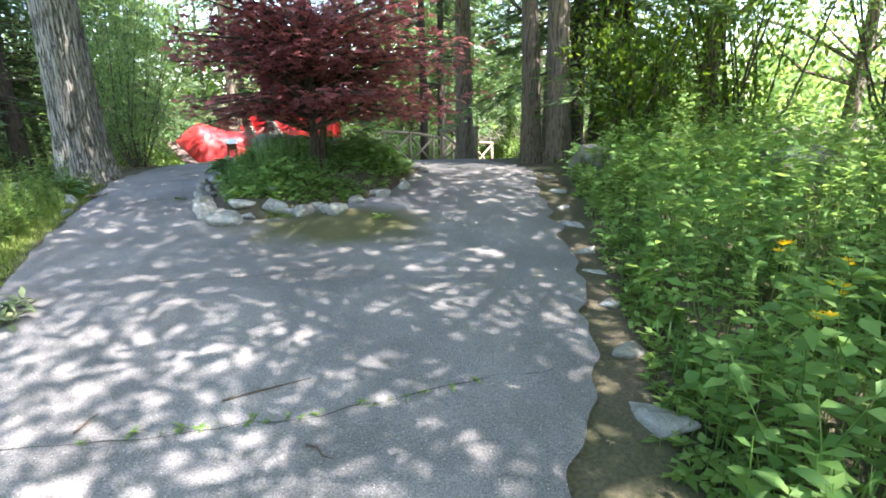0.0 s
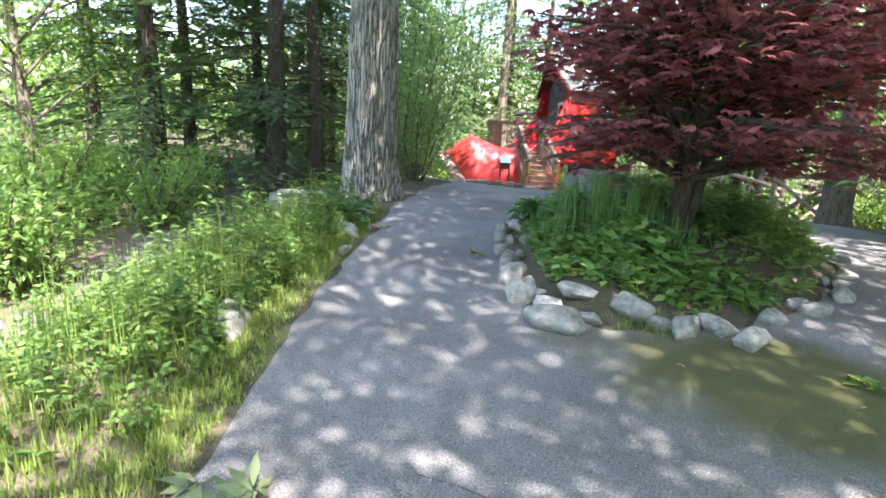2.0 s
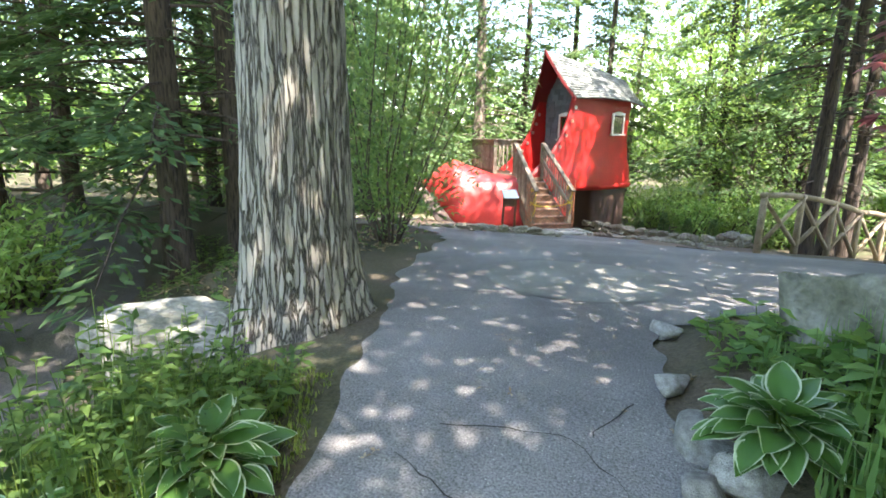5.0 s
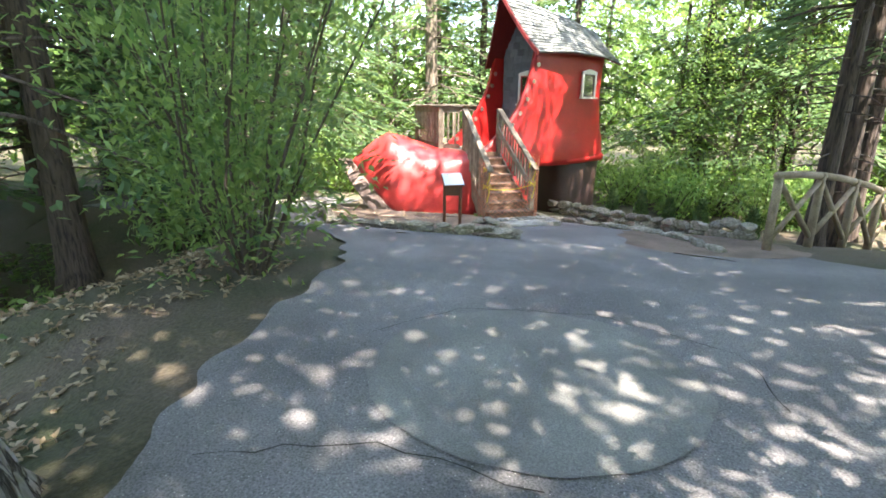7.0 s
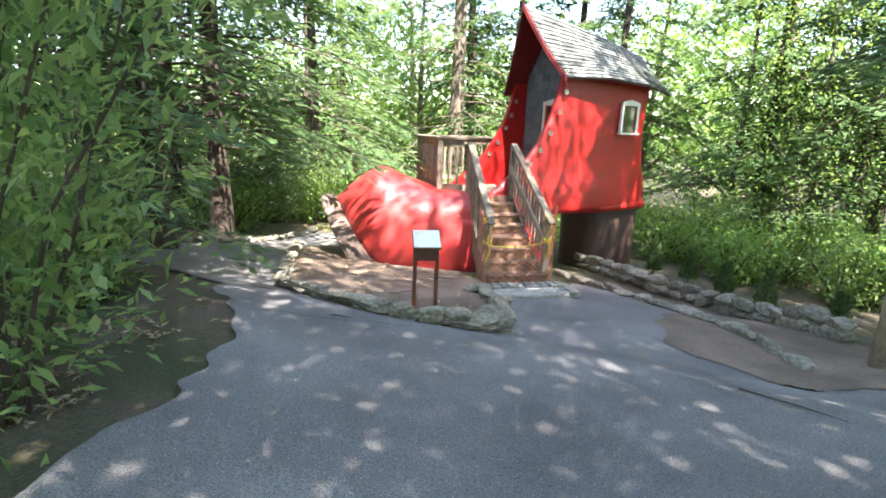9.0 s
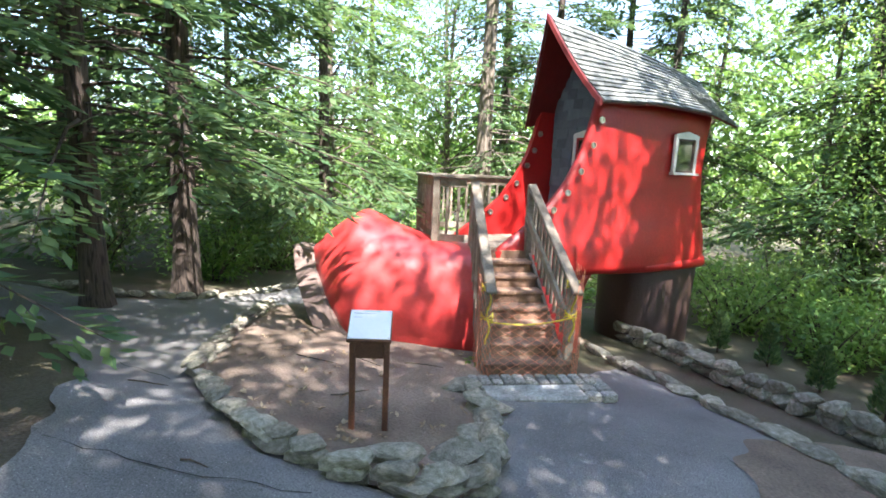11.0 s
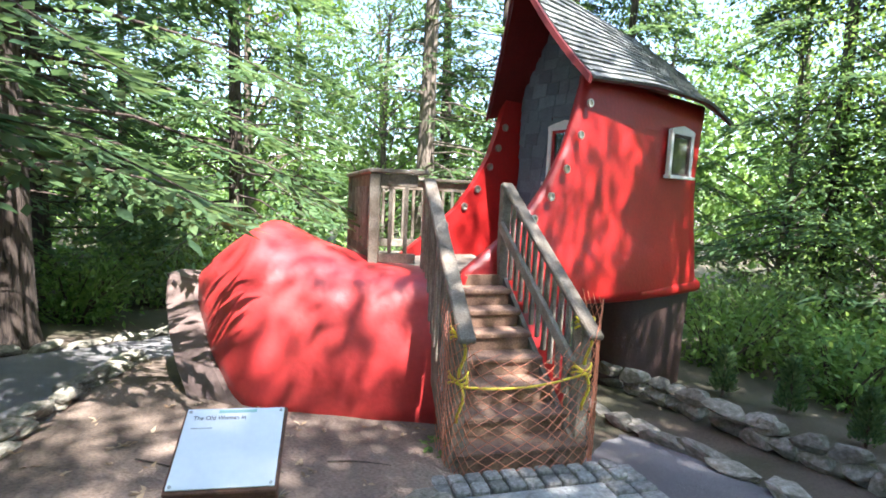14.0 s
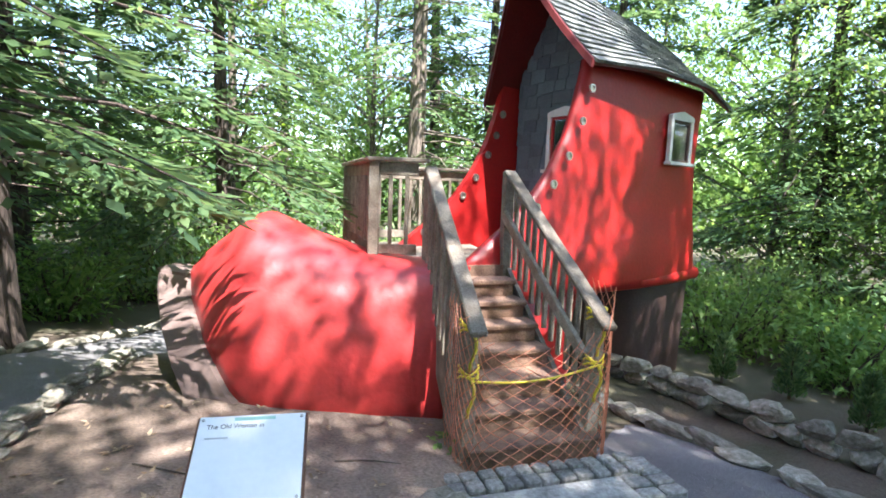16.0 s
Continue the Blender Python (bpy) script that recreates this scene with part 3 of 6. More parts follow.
# toe: s runs from the stairs towards the turned-up tip, depth grows towards the path
TOE = house_frame((-6.46, 17.97, 0), (-0.953, -0.303, 0))
TS = [-0.06, 0.25, 0.7, 1.2, 1.46, 1.65, 1.9, 2.1, 2.3, 2.42, 2.5]
NEAR = [-0.02, 0.03, 0.09, 0.12, 0.11, 0.05, -0.14, -0.36, -0.64, -0.86, -1.03]
CREST = [-0.60, -0.64, -0.70, -0.77, -0.82, -0.86, -0.94, -1.0, -1.06, -1.09, -1.10]
TOPZ = [0.74, 0.71, 0.76, 0.91, 1.02, 1.09, 0.95, 0.81, 0.65, 0.54, 0.46]
LOWZ = [-0.56, -0.56, -0.55, -0.53, -0.49, -0.35, -0.10, 0.08, 0.26, 0.37, 0.43]


def toe_value(row, v):
    return float(np.interp(v, TS, row))


V, F = [], []
STA, RING = 54, 40
for i in range(STA + 1):
    v = TS[0] + (TS[-1] - TS[0]) * i / STA
    e = 0.045
    nd, cr, tz, lz = [sum(toe_value(row, v + k * e) for k in (-1, 0, 1)) / 3 for row in (NEAR, CREST, TOPZ, LOWZ)]
    hw = max(0.03, nd - cr)
    for k in range(RING + 1):
        a = math.pi * k / RING
        ca, sa = math.cos(a), math.sin(a)
        flat = 0.62 + 0.3 * smooth01((v - 0.3) / 1.2)
        d = cr + math.copysign(abs(ca) ** flat, ca) * hw
        z = lz + (tz - lz) * sa ** (0.70 + 0.12 * smooth01((v - 0.3) / 1.2))
        w = 0.012 * noise.noise((v * 2.1, d * 2.1, z * 2.1)) + 0.006 * noise.noise((v * 6, d * 6, z * 6))
        V.append((v + w, d + w, z + w))
for i in range(STA):
    for k in range(RING):
        a = i * (RING + 1) + k
        F.append((a, a + 1, a + RING + 2, a + RING + 1))
    F.append((i * (RING + 1), (i + 1) * (RING + 1), (i + 1) * (RING + 1) + RING, i * (RING + 1) + RING))
F.append(tuple(range(RING + 1)))
F.append(tuple(STA * (RING + 1) + k for k in range(RING + 1))[::-1])
toe = held(link_mesh("toe", V, F, RED_TOE, label="glossy faded red rounded toe", smooth=True), TOE)
V, F = [], []
STA = 30
for i in range(STA + 1):
    f = i / STA
    v = 1.28 + (2.5 - 1.28) * f
    nd, cr, lz = toe_value(NEAR, v), toe_value(CREST, v), toe_value(LOWZ, v)
    hw = nd - cr
    tip = smooth01((f - 0.72) / 0.28)
    near = cr + max(hw + 0.06, 0.30 - 0.10 * tip)
    far = cr - max(hw + 0.06, 0.30 - 0.10 * tip)
    grow = 0.36 - 0.08 * f
    drop = -0.10 * (1 - f) + 0.05 * tip
    inner, outer = (v - 0.03, lz + 0.015), (v + grow, lz + drop)
    ring = []
    for (sv, sz), lo, hi in ((inner, far, near), (outer, far, near)):
        for q in (0.0, 0.03, 0.5, 0.97, 1.0):
            ring.append((sv, lo + (hi - lo) * q, sz))
    top = [(p[0] + (0.03 if k in (0, 4) else 0), p[1], p[2]) for k, p in enumerate(ring[:5])]
    low = [(p[0] - (0.03 if k in (0, 4) else 0), p[1], p[2]) for k, p in enumerate(ring[5:])]
    V += top + low[::-1]
for i in range(STA):
    for k in range(10):
        a, b = i * 10 + k, i * 10 + (k + 1) % 10
        F.append((a, b, b + 10, a + 10))
F.append(tuple(range(10)))
F.append(tuple(STA * 10 + k for k in range(10))[::-1])
held(link_mesh("sole", V, F, GREYSOLE, label="grey-brown turned-up sole round the toe"), TOE)
V, F = puffed([(1.7, -0.9), (1.6, -0.55), (0.8, -0.53), (-0.05, -0.5), (-0.05, -0.9)], [(0.04, 0.0), (0.0, 0.0), (-1.4, 0.0)], 40, 1)
held(link_mesh("sole_base", V, F, BROWN, label="dark brown foot of the sole", smooth=True), TOE)

# shaft: s runs along the side wall from the front eave to the back
SHAFT = house_frame(EAVE, AX)
DEEP = 1.25
FLAP = [(0.02, 2.66), (-0.1, 2.24), (-0.22, 1.92), (-0.44, 1.55), (-0.68, 1.27), (-0.98, 1.02), (-1.3, 0.8), (-1.5, 0.66)]


def wall_loft(name, rows, label):
    """A curved wall with thickness. rows: (z, s_front, s_back, bulge)."""
    V, F = [], []
    cols = 22
    for z, s0, s1, bulge in rows:
        for k in range(cols):
            f = k / (cols - 1)
            s = s0 + (s1 - s0) * f
            turn = smooth01((f - 0.82) / 0.18)
            b = bulge * math.sin(math.pi * min(1, f * 1.1)) ** 0.6 if f < 0.9 else bulge * math.sin(math.pi * 0.99) ** 0.6
            V.append((s - 0.12 * turn, -b + 0.28 * turn ** 2, z))
    n = len(rows)
    outer = len(V)
    V += [(x, y + 0.07, z) for x, y, z in V]
    for i in range(n - 1):
        for k in range(cols - 1):
            a = i * cols + k
            F.append((a, a + 1, a + cols + 1, a + cols))
            F.append((outer + a, outer + a + cols, outer + a + cols + 1, outer + a + 1))
    for i in range(n - 1):
        for k in (0, cols - 1):
            a = i * cols + k
            q = (a, a + cols, outer + a + cols, outer + a)
            F.append(q if k == 0 else q[::-1])
    for i in (0, n - 1):
        for k in range(cols - 1):
            a = i * cols + k
            q = (a, a + 1, outer + a + 1, outer + a)
            F.append(q[::-1] if i == 0 else q)
    ob = link_mesh(name, V, F, RED, label=label, smooth=True)
    return held(ob, SHAFT)


def flap_s(z):
    zs = [p[1] for p in FLAP][::-1]
    ss = [p[0] for p in FLAP][::-1]
    return float(np.interp(z, zs, ss))


def back_s(z):
    return float(np.interp(z, [0.2, 0.42, 0.8, 1.13, 1.5, 1.85, 2.3, 2.66], [2.92, 3.0, 2.92, 2.79, 2.68, 2.62, 2.63, 2.68]))


rows = []
for k in range(28):
    z = 0.30 + (2.72 - 0.30) * k / 27
    s0 = flap_s(z) if z > 0.66 else -1.5 + (0.66 - z) * 0.2
    rows.append((z, s0, back_s(z) + 0.17, 0.05 + 0.095 * math.exp(-((z - 0.45) / 0.55) ** 2)))
wall_loft("side_wall", rows, "smooth deep red painted shaft wall with a worn curved front edge")
# the rounded lower rim and the instep that comes down beside the stairs
V, F = tube([(-0.05, 0.03, 0.34), (0.55, -0.02, 0.34), (1.2, -0.045, 0.34), (2.0, -0.03, 0.34), (2.62, 0.02, 0.34), (2.88, 0.2, 0.35), (2.88, 0.8, 0.35), (2.7, 1.15, 0.35)], [0.055, 0.085, 0.095, 0.095, 0.09, 0.09, 0.08, 0.07], 12)
held(link_mesh("rim", V, F, RED, smooth=True), SHAFT)
V, F = puffed([(-1.2, 0.45), (0.62, 0.42), (0.3, 0.34), (0.12, 0.2), (0.06, -0.1), (0.06, -1.3), (-0.6, -1.3), (-1.2, -1.2)], [(0.0, 0.03), (0.04, 0.0), (0.8, 0.0), (1.5, 0.02)], 60, 1)
held(link_mesh("instep", V, F, RED, label="red painted instep beside the stairs", smooth=True), SHAFT)
# floor underside, back wall and far wall
bm = box_bm(-0.9, 2.7, 0.05, DEEP, 0.26, 0.36, 0.02)
held(part("underside", bm, RED, None), SHAFT)
bm = box_bm(2.52, 2.62, 0.2, DEEP, 0.3, 2.62, 0.03)
held(part("back_wall", bm, RED, None), SHAFT)
FARV, FARF = [], []
fr = [(z, flap_s(z)) for z in np.linspace(0.66, 2.62, 24)]
for z, s in fr:
    FARV += [(s + 0.06, DEEP, z), (2.35, DEEP, z), (2.35, DEEP + 0.08, z), (s + 0.06, DEEP + 0.08, z)]
for i in range(len(fr) - 1):
    for k in range(4):
        a, b = i * 4 + k, i * 4 + (k + 1) % 4
        FARF.append((a, b, b + 4, a + 4))
FARF += [(3, 2, 1, 0), (len(FARV) - 4, len(FARV) - 3, len(FARV) - 2, len(FARV) - 1)]
held(link_mesh("far_wall", FARV, FARF, RED, label="red far side wall with eyelets"), SHAFT)


def disc(p, normal, r, thick, material, name, hole=0.0):
    V, F = [], []
    n = 14
    q = Vector(normal).to_track_quat("Z", "Y")
    rings = [(r, 0), (r, thick), (r * 0.62, thick), (r * 0.55, thick * 0.3)]
    for rr, h in rings:
        for k in range(n):
            a = 2 * math.pi * k / n
            V.append(Vector(p) + q @ Vector((rr * math.cos(a), rr * math.sin(a), h)))
    for i in range(len(rings) - 1):
        for k in range(n):
            F.append((i * n + k, i * n + (k + 1) % n, (i + 1) * n + (k + 1) % n, (i + 1) * n + k))
    F.append(tuple((len(rings) - 1) * n + k for k in range(n)))
    return held(link_mesh(name, V, F, material, smooth=False), SHAFT)


for z in (2.42, 2.08, 1.72, 1.43, 1.2):
    disc((flap_s(z) + 0.09, -0.07, z), (0, -1, 0), 0.045, 0.02, STEEL, "eyelet")["label"] = "dull metal eyelet"
for z in (2.28, 2.02, 1.78, 1.5, 1.28, 1.05, 0.86):
    disc((flap_s(z) + 0.15, DEEP - 0.005, z), (0, -1, 0), 0.045, 0.02, STEEL, "eyelet")["label"] = "dull metal eyelet"

# heel
V, F = [], []
n = 40
for z, k in ((-1.6, 0.97), (-1.1, 0.98), (-0.3, 1.0), (0.3, 1.03), (0.36, 1.03)):
    for i in range(n):
        a = 2 * math.pi * i / n
        ca, sa = math.cos(a), math.sin(a)
        r = (abs(ca) ** 3.2 + abs(sa) ** 3.2) ** (-1 / 3.2)
        V.append((2.08 + 0.79 * ca * r * k, 0.62 + 0.58 * sa * r * k, z))
for j in range(4):
    for i in range(n):
        F.append((j * n + i, j * n + (i + 1) % n, (j + 1) * n + (i + 1) % n, (j + 1) * n + i))
F.append(tuple(4 * n + i for i in range(n)))
F.append(tuple(range(n))[::-1])
held(link_mesh("heel", V, F, BROWN, label="dark brown blocky heel", smooth=True), SHAFT)

# front wall of lapped shingles, set back between the flaps
GAB = house_frame(EAVE + AX * 0.32 - OUT * 0.03, -OUT)
gw = DEEP - 0.06
core = held(link_mesh("front_wall", [(0, 0, 0.6), (gw, 0, 0.6), (gw, 0, 2.6), (gw / 2, 0, 3.6), (0, 0, 2.6), (0, -0.06, 0.6), (gw, -0.06, 0.6), (gw, -0.06, 2.6), (gw / 2, -0.06, 3.6), (0, -0.06, 2.6)],
                      [(0, 1, 2, 3, 4), (9, 8, 7, 6, 5), (0, 5, 6, 1), (1, 6, 7, 2), (2, 7, 8, 3), (3, 8, 9, 4), (4, 9, 5, 0)], GABLES, label="front wall of slate blue shingles"), GAB)
rg = random.Random(3)
WIN_U = (0.22, 0.62)
WIN_Z = (1.62, 2.22)
z = 0.62
while z < 3.5:
    u = -rg.uniform(0, 0.2)
    top = gw if z < 2.6 else gw - (z - 2.6) * gw / 2
    low = 0 if z < 2.6 else (z - 2.6) * gw / 2
    while u < top:
        w = rg.uniform(0.14, 0.3)
        a, b = max(u + 0.004, low), min(u + w - 0.004, top)
        if b - a > 0.03 and not (a < WIN_U[1] and b > WIN_U[0] and WIN_Z[0] - 0.13 < z < WIN_Z[1]):
            dz0, dz1 = rg.uniform(-0.02, 0.02), rg.uniform(-0.02, 0.02)
            t = 0.022
            VV = [(a, 0.004, z + 0.19), (b, 0.004, z + 0.19), (b, t, z + dz1), (a, t, z + dz0), (a, 0.001, z + dz0), (b, 0.001, z + dz1)]
            FF = [(0, 3, 2, 1), (3, 4, 5, 2), (0, 4, 3), (1, 2, 5)]
            sh = link_mesh("shingle", VV, FF, GABLES)
            sh.parent = core
        u += w
    z += 0.145


def window(name, m, u0, u1, z0, z1, label, inner=RED):
    """A framed window with a pointed head and a sill, in the plane y=0 of m, looking to +y."""
    f = 0.055
    root = held(part(name, box_bm(u0 - f, u0, 0.0, 0.05, z0, z1, 0.004), WHITE, None, label), m)
    part("frame", box_bm(u1, u1 + f, 0.0, 0.05, z0, z1, 0.004), WHITE, root)
    uc = (u0 + u1) / 2
    head = [(u0 - f, z1 - 0.0), (u1 + f, z1 - 0.0), (u1 + f, z1 + 0.05), (u1, z1 + 0.07), (uc, z1 + 0.11), (u0, z1 + 0.07), (u0 - f, z1 + 0.05)]
    k = len(head)
    link_mesh("head", [(a, 0.0, b) for a, b in head] + [(a, 0.052, b) for a, b in head], [tuple(range(k)), tuple(range(2 * k - 1, k - 1, -1))] + [(i, i + k, (i + 1) % k + k, (i + 1) % k) for i in range(k)], WHITE, root)
    part("sill", box_bm(u0 - f - 0.03, u1 + f + 0.03, 0.0, 0.09, z0 - 0.04, z0, 0.004), WHITE, root)
    for a, b, c, d in ((u0, u0 + 0.03, z0, z1), (u1 - 0.03, u1, z0, z1), (u0 + 0.03, u1 - 0.03, z0, z0 + 0.03), (u0 + 0.03, u1 - 0.03, z1 - 0.03, z1)):
        part("sash", box_bm(a, b, 0.0, 0.035, c, d, 0.003), inner, root)
    pane = part("pane", box_bm(u0 + 0.02, u1 - 0.02, 0.012, 0.018, z0 + 0.02, z1 - 0.02, 0), GLASS, root)
    pane.visible_shadow = False
    # near-black sheet behind the pane stands in for the unlit room
    part("backing", box_bm(u0, u1, 0.0, 0.006, z0, z1, 0), DARKIN, root)
    return root


window("window", GAB, WIN_U[0], WIN_U[1], WIN_Z[0], WIN_Z[1], "white framed front window with a red sash")
part("door_casing", box_bm(0.1, 0.34, 0.0, 0.05, 0.66, 1.34, 0.005), WHITE, core, "white painted casing")
# window in the curved side wall: its frame stands in the wall's face
SIDE = house_frame(EAVE + OUT * 0.075, -AX)
window("window", SIDE @ Matrix.Translation((0, 0.0, 0)), -1.99, -1.58, 1.78, 2.28, "white framed side window", BROWN)

# roof: two swept slopes of lapped shingles
PK = [Vector((-0.42, DEEP * 0.50, 3.84)), Vector((0.5, DEEP * 0.5, 3.72)), Vector((1.7, DEEP * 0.5, 3.56)), Vector((2.85, DEEP * 0.5, 3.34))]
ER = [Vector((-0.06, -0.16, 2.66)), Vector((0.9, -0.30, 2.70)), Vector((1.9, -0.34, 2.66)), Vector((2.98, -0.1, 2.56))]
EL = [Vector((-0.10, DEEP + 0.12, 2.42)), Vector((0.9, DEEP + 0.2, 2.62)), Vector((1.9, DEEP + 0.25, 2.6)), Vector((2.95, DEEP + 0.1, 2.52))]


def along(line, f):
    x = f * (len(line) - 1)
    i = min(int(x), len(line) - 2)
    return line[i].lerp(line[i + 1], x - i)


def roof_at(edge, f, g):
    """f along the ridge, g from the eave (0) up to the ridge (1)."""
    p = along(edge, f).lerp(along(PK, f), g)
    p.z -= 0.07 * math.sin(math.pi * g) * (1 - 0.3 * f)
    return p


roof = None
for edge, sgn in ((ER, 1), (EL, -1)):
    V, F = [], []
    A, B = 16, 10
    for i in range(A + 1):
        for j in range(B + 1):
            p = roof_at(edge, i / A, j / B)
            V.append(p)
    o = len(V)
    V += [p - Vector((0, 0, 0.04)) for p in V]
    for i in range(A):
        for j in range(B):
            a = i * (B + 1) + j
            q = (a, a + B + 1, a + B + 2, a + 1)
            F.append(q if sgn > 0 else q[::-1])
            q2 = tuple(k + o for k in q[::-1])
            F.append(q2 if sgn > 0 else q2[::-1])
    for i in range(A):
        for j in (0, B):
            a = i * (B + 1) + j
            F.append((a, a + o, a + o + B + 1, a + B + 1))
    for j in range(B):
        for i in (0, A):
            a = i * (B + 1) + j
            F.append((a, a + 1, a + o + 1, a + o))
    slab = held(link_mesh("roof" if roof is None else "roof_slope", V, F, DARKRED, label="swept roof boards, red underneath"), SHAFT)
    roof = roof or slab
    rowsn, coln = 15, 19
    rr = random.Random(11 if sgn > 0 else 12)
    soup = Soup()
    for j in range(rowsn):
        g0, g1 = j / rowsn - 0.012, (j + 1) / rowsn + 0.015
        f = -0.004 - rr.uniform(0, 0.03)
        while f < 1.0:
            w = rr.uniform(0.04, 0.065)
            a, b = max(f + 0.0012, -0.004), min(f + w - 0.0012, 1.004)
            if b - a > 0.008:
                lift0, lift1 = 0.030 + rr.uniform(0, 0.006), 0.006
                dg = rr.uniform(-0.006, 0.006)
                P0, P1 = roof_at(edge, max(0, a), max(0, g0 + dg)), roof_at(edge, min(1, b), max(0, g0 + dg))
                P2, P3 = roof_at(edge, min(1, b), min(1, g1)), roof_at(edge, max(0, a), min(1, g1))
                if g0 < 0:
                    dn = (P0 - P3).normalized() * 0.03
                    P0, P1 = P0 + dn, P1 + dn
                up = Vector((0, -0.55 * sgn, 0.83))
                VV = [P0 + up * lift0, P1 + up * lift0, P2 + up * lift1, P3 + up * lift1, P0 + up * 0.002, P1 + up * 0.002]
                FF = [(0, 1, 2, 3), (0, 4, 5, 1), (0, 3, 4), (1, 5, 2)]
                if sgn < 0:
                    FF = [q[::-1] for q in FF]
                    soup.add(VV, FF)
                else:
                    link_mesh("shingle", VV, FF, ROOFS, slab)
            f += w
    if sgn < 0:
        tagged(soup.link("shingles", ROOFS, slab), kind="stuff")
for edge in (ER, EL):
    pts = [roof_at(edge, 0, g) + Vector((-0.03, 0, -0.03)) for g in np.linspace(0, 1, 9)]
    V, F = [], []
    for p in pts:
        V += [p + Vector((a, 0, b)) for a, b in ((-0.018, 0.05), (0.018, 0.05), (0.018, -0.04), (-0.018, -0.04))]
    for i in range(len(pts) - 1):
        for k in range(4):
            F.append((i * 4 + k, i * 4 + (k + 1) % 4, i * 4 + 4 + (k + 1) % 4, i * 4 + 4 + k))
    F += [(0, 1, 2, 3), tuple(len(V) - 4 + k for k in range(4))[::-1]]
    held(link_mesh("bargeboard", V, F, DARKRED, label="dark red bargeboard"), SHAFT)

# ---- stairs and deck ----
FOOT = Vector((-5.62, 17.5, 0))
SU = Vector((0.815, 0.579, 0))
SV = Vector((-0.579, 0.815, 0))
STAIR = house_frame(FOOT, SU)
stairs = thing("wooden_staircase", "weathered wooden stairs with worn treads and handrails", "stairs", at=(FOOT.x, FOOT.y, land(FOOT.x, FOOT.y)))


def on_stairs(bm_or_ob, parent=stairs, m=STAIR):
    ob = bm_or_ob
    ob.matrix_world = m
    ob.parent = parent
    ob.matrix_parent_inverse = parent.matrix_world.inverted()
    return ob


RUN, RISE, V0, Z0, HALF = 0.205, 0.14, -0.1, -0.26, 0.43
for i in range(8):
    w = HALF - 0.012 * i + (0.04 if i == 0 else 0)
    v, zt = V0 + RUN * i, Z0 + RISE * i
    if i < 7:
        on_stairs(part("tread", box_bm(-w, w, v, v + RUN + 0.045, zt - 0.04, zt, 0.008), TREADW, None, "worn reddish-brown tread board"))
    on_stairs(part("riser", box_bm(-w + 0.02, w - 0.02, v + 0.025, v + 0.05, zt - RISE - (0.12 if i == 0 else -0.0), zt - 0.041, 0.003), TREADW, None))
for sgn in (-1, 1):
    u0 = sgn * (HALF - 0.035)
    V = [(u0 - 0.02, V0 + 0.03, -0.6), (u0 - 0.02, V0 + 0.03, Z0 - 0.05), (u0 - 0.02, V0 + RUN * 7 + 0.1, Z0 + RISE * 7 - 0.05), (u0 - 0.02, V0 + RUN * 7 + 0.1, Z0 + RISE * 7 - 0.38), (u0 - 0.02, V0 + 0.45, -0.6)]
    V += [(x + 0.04, y, z) for x, y, z in V]
    F = [(0, 1, 2, 3, 4), (9, 8, 7, 6, 5)] + [(i, i + 5, (i + 1) % 5 + 5, (i + 1) % 5) for i in range(5)]
    on_stairs(link_mesh("stringer", V, F, WOOD))
    ub, ut = sgn * (HALF + 0.02), sgn * (HALF - 0.06)
    slope = RISE / RUN
    low = Vector((ub, V0 - 0.02, Z0 + 0.74))
    high = Vector((ut, V0 + RUN * 7 + 0.1, Z0 + RISE * 7 + 0.80))
    d = (high - low)
    on_stairs(part("handrail", beam_bm(low, high, 0.11, 0.045, bevel=0.01), WOOD, None, "thick weathered handrail"))
    on_stairs(part("newel_post", box_bm(ub - 0.045, ub + 0.045, V0 + 0.10, V0 + 0.19, -0.5, Z0 + 0.80, 0.006), WOOD, None))
    on_stairs(part("newel_post", box_bm(ut - 0.045, ut + 0.045, V0 + RUN * 7 + 0.06, V0 + RUN * 7 + 0.15, 0.3, Z0 + RISE * 7 + 0.80, 0.006), WOOD, None))
    for k in range(11):
        f = 0.19 + 0.73 * k / 10
        p = low.lerp(high, f)
        b0 = p.z - 0.86 if sgn < 0 else p.z - 0.80
        on_stairs(part("baluster", box_bm(p.x - 0.017 + sgn * 0.03, p.x + 0.017 + sgn * 0.03, p.y - 0.017, p.y + 0.017, b0, p.z - 0.022, 0.003), WOOD, None))
    if sgn > 0:
        a, b = low.lerp(high, 0.12), low.lerp(high, 0.98)
        on_stairs(part("lower_rail", beam_bm(a + Vector((-0.05, 0, -0.36)), b + Vector((-0.05, 0, -0.36)), 0.04, 0.085, bevel=0.005), WOOD, None))

deck = thing("wooden_deck", "weathered wooden deck railing above the shoe's toe", "deck", at=(-7.2, 19.2, 0.6))
DZ = Z0 + RISE * 7
c_sr = FOOT + SU * 0.40 + SV * 1.47
c_sl = FOOT - SU * 0.42 + SV * 1.47
c_fl = Vector((-7.22, 18.32, 0))
c_bl = Vector((-8.15, 19.5, 0))
c_br = Vector((-6.95, 20.35, 0))


def on_deck(ob):
    ob.parent = deck
    ob.matrix_parent_inverse = deck.matrix_world.inverted()
    return ob


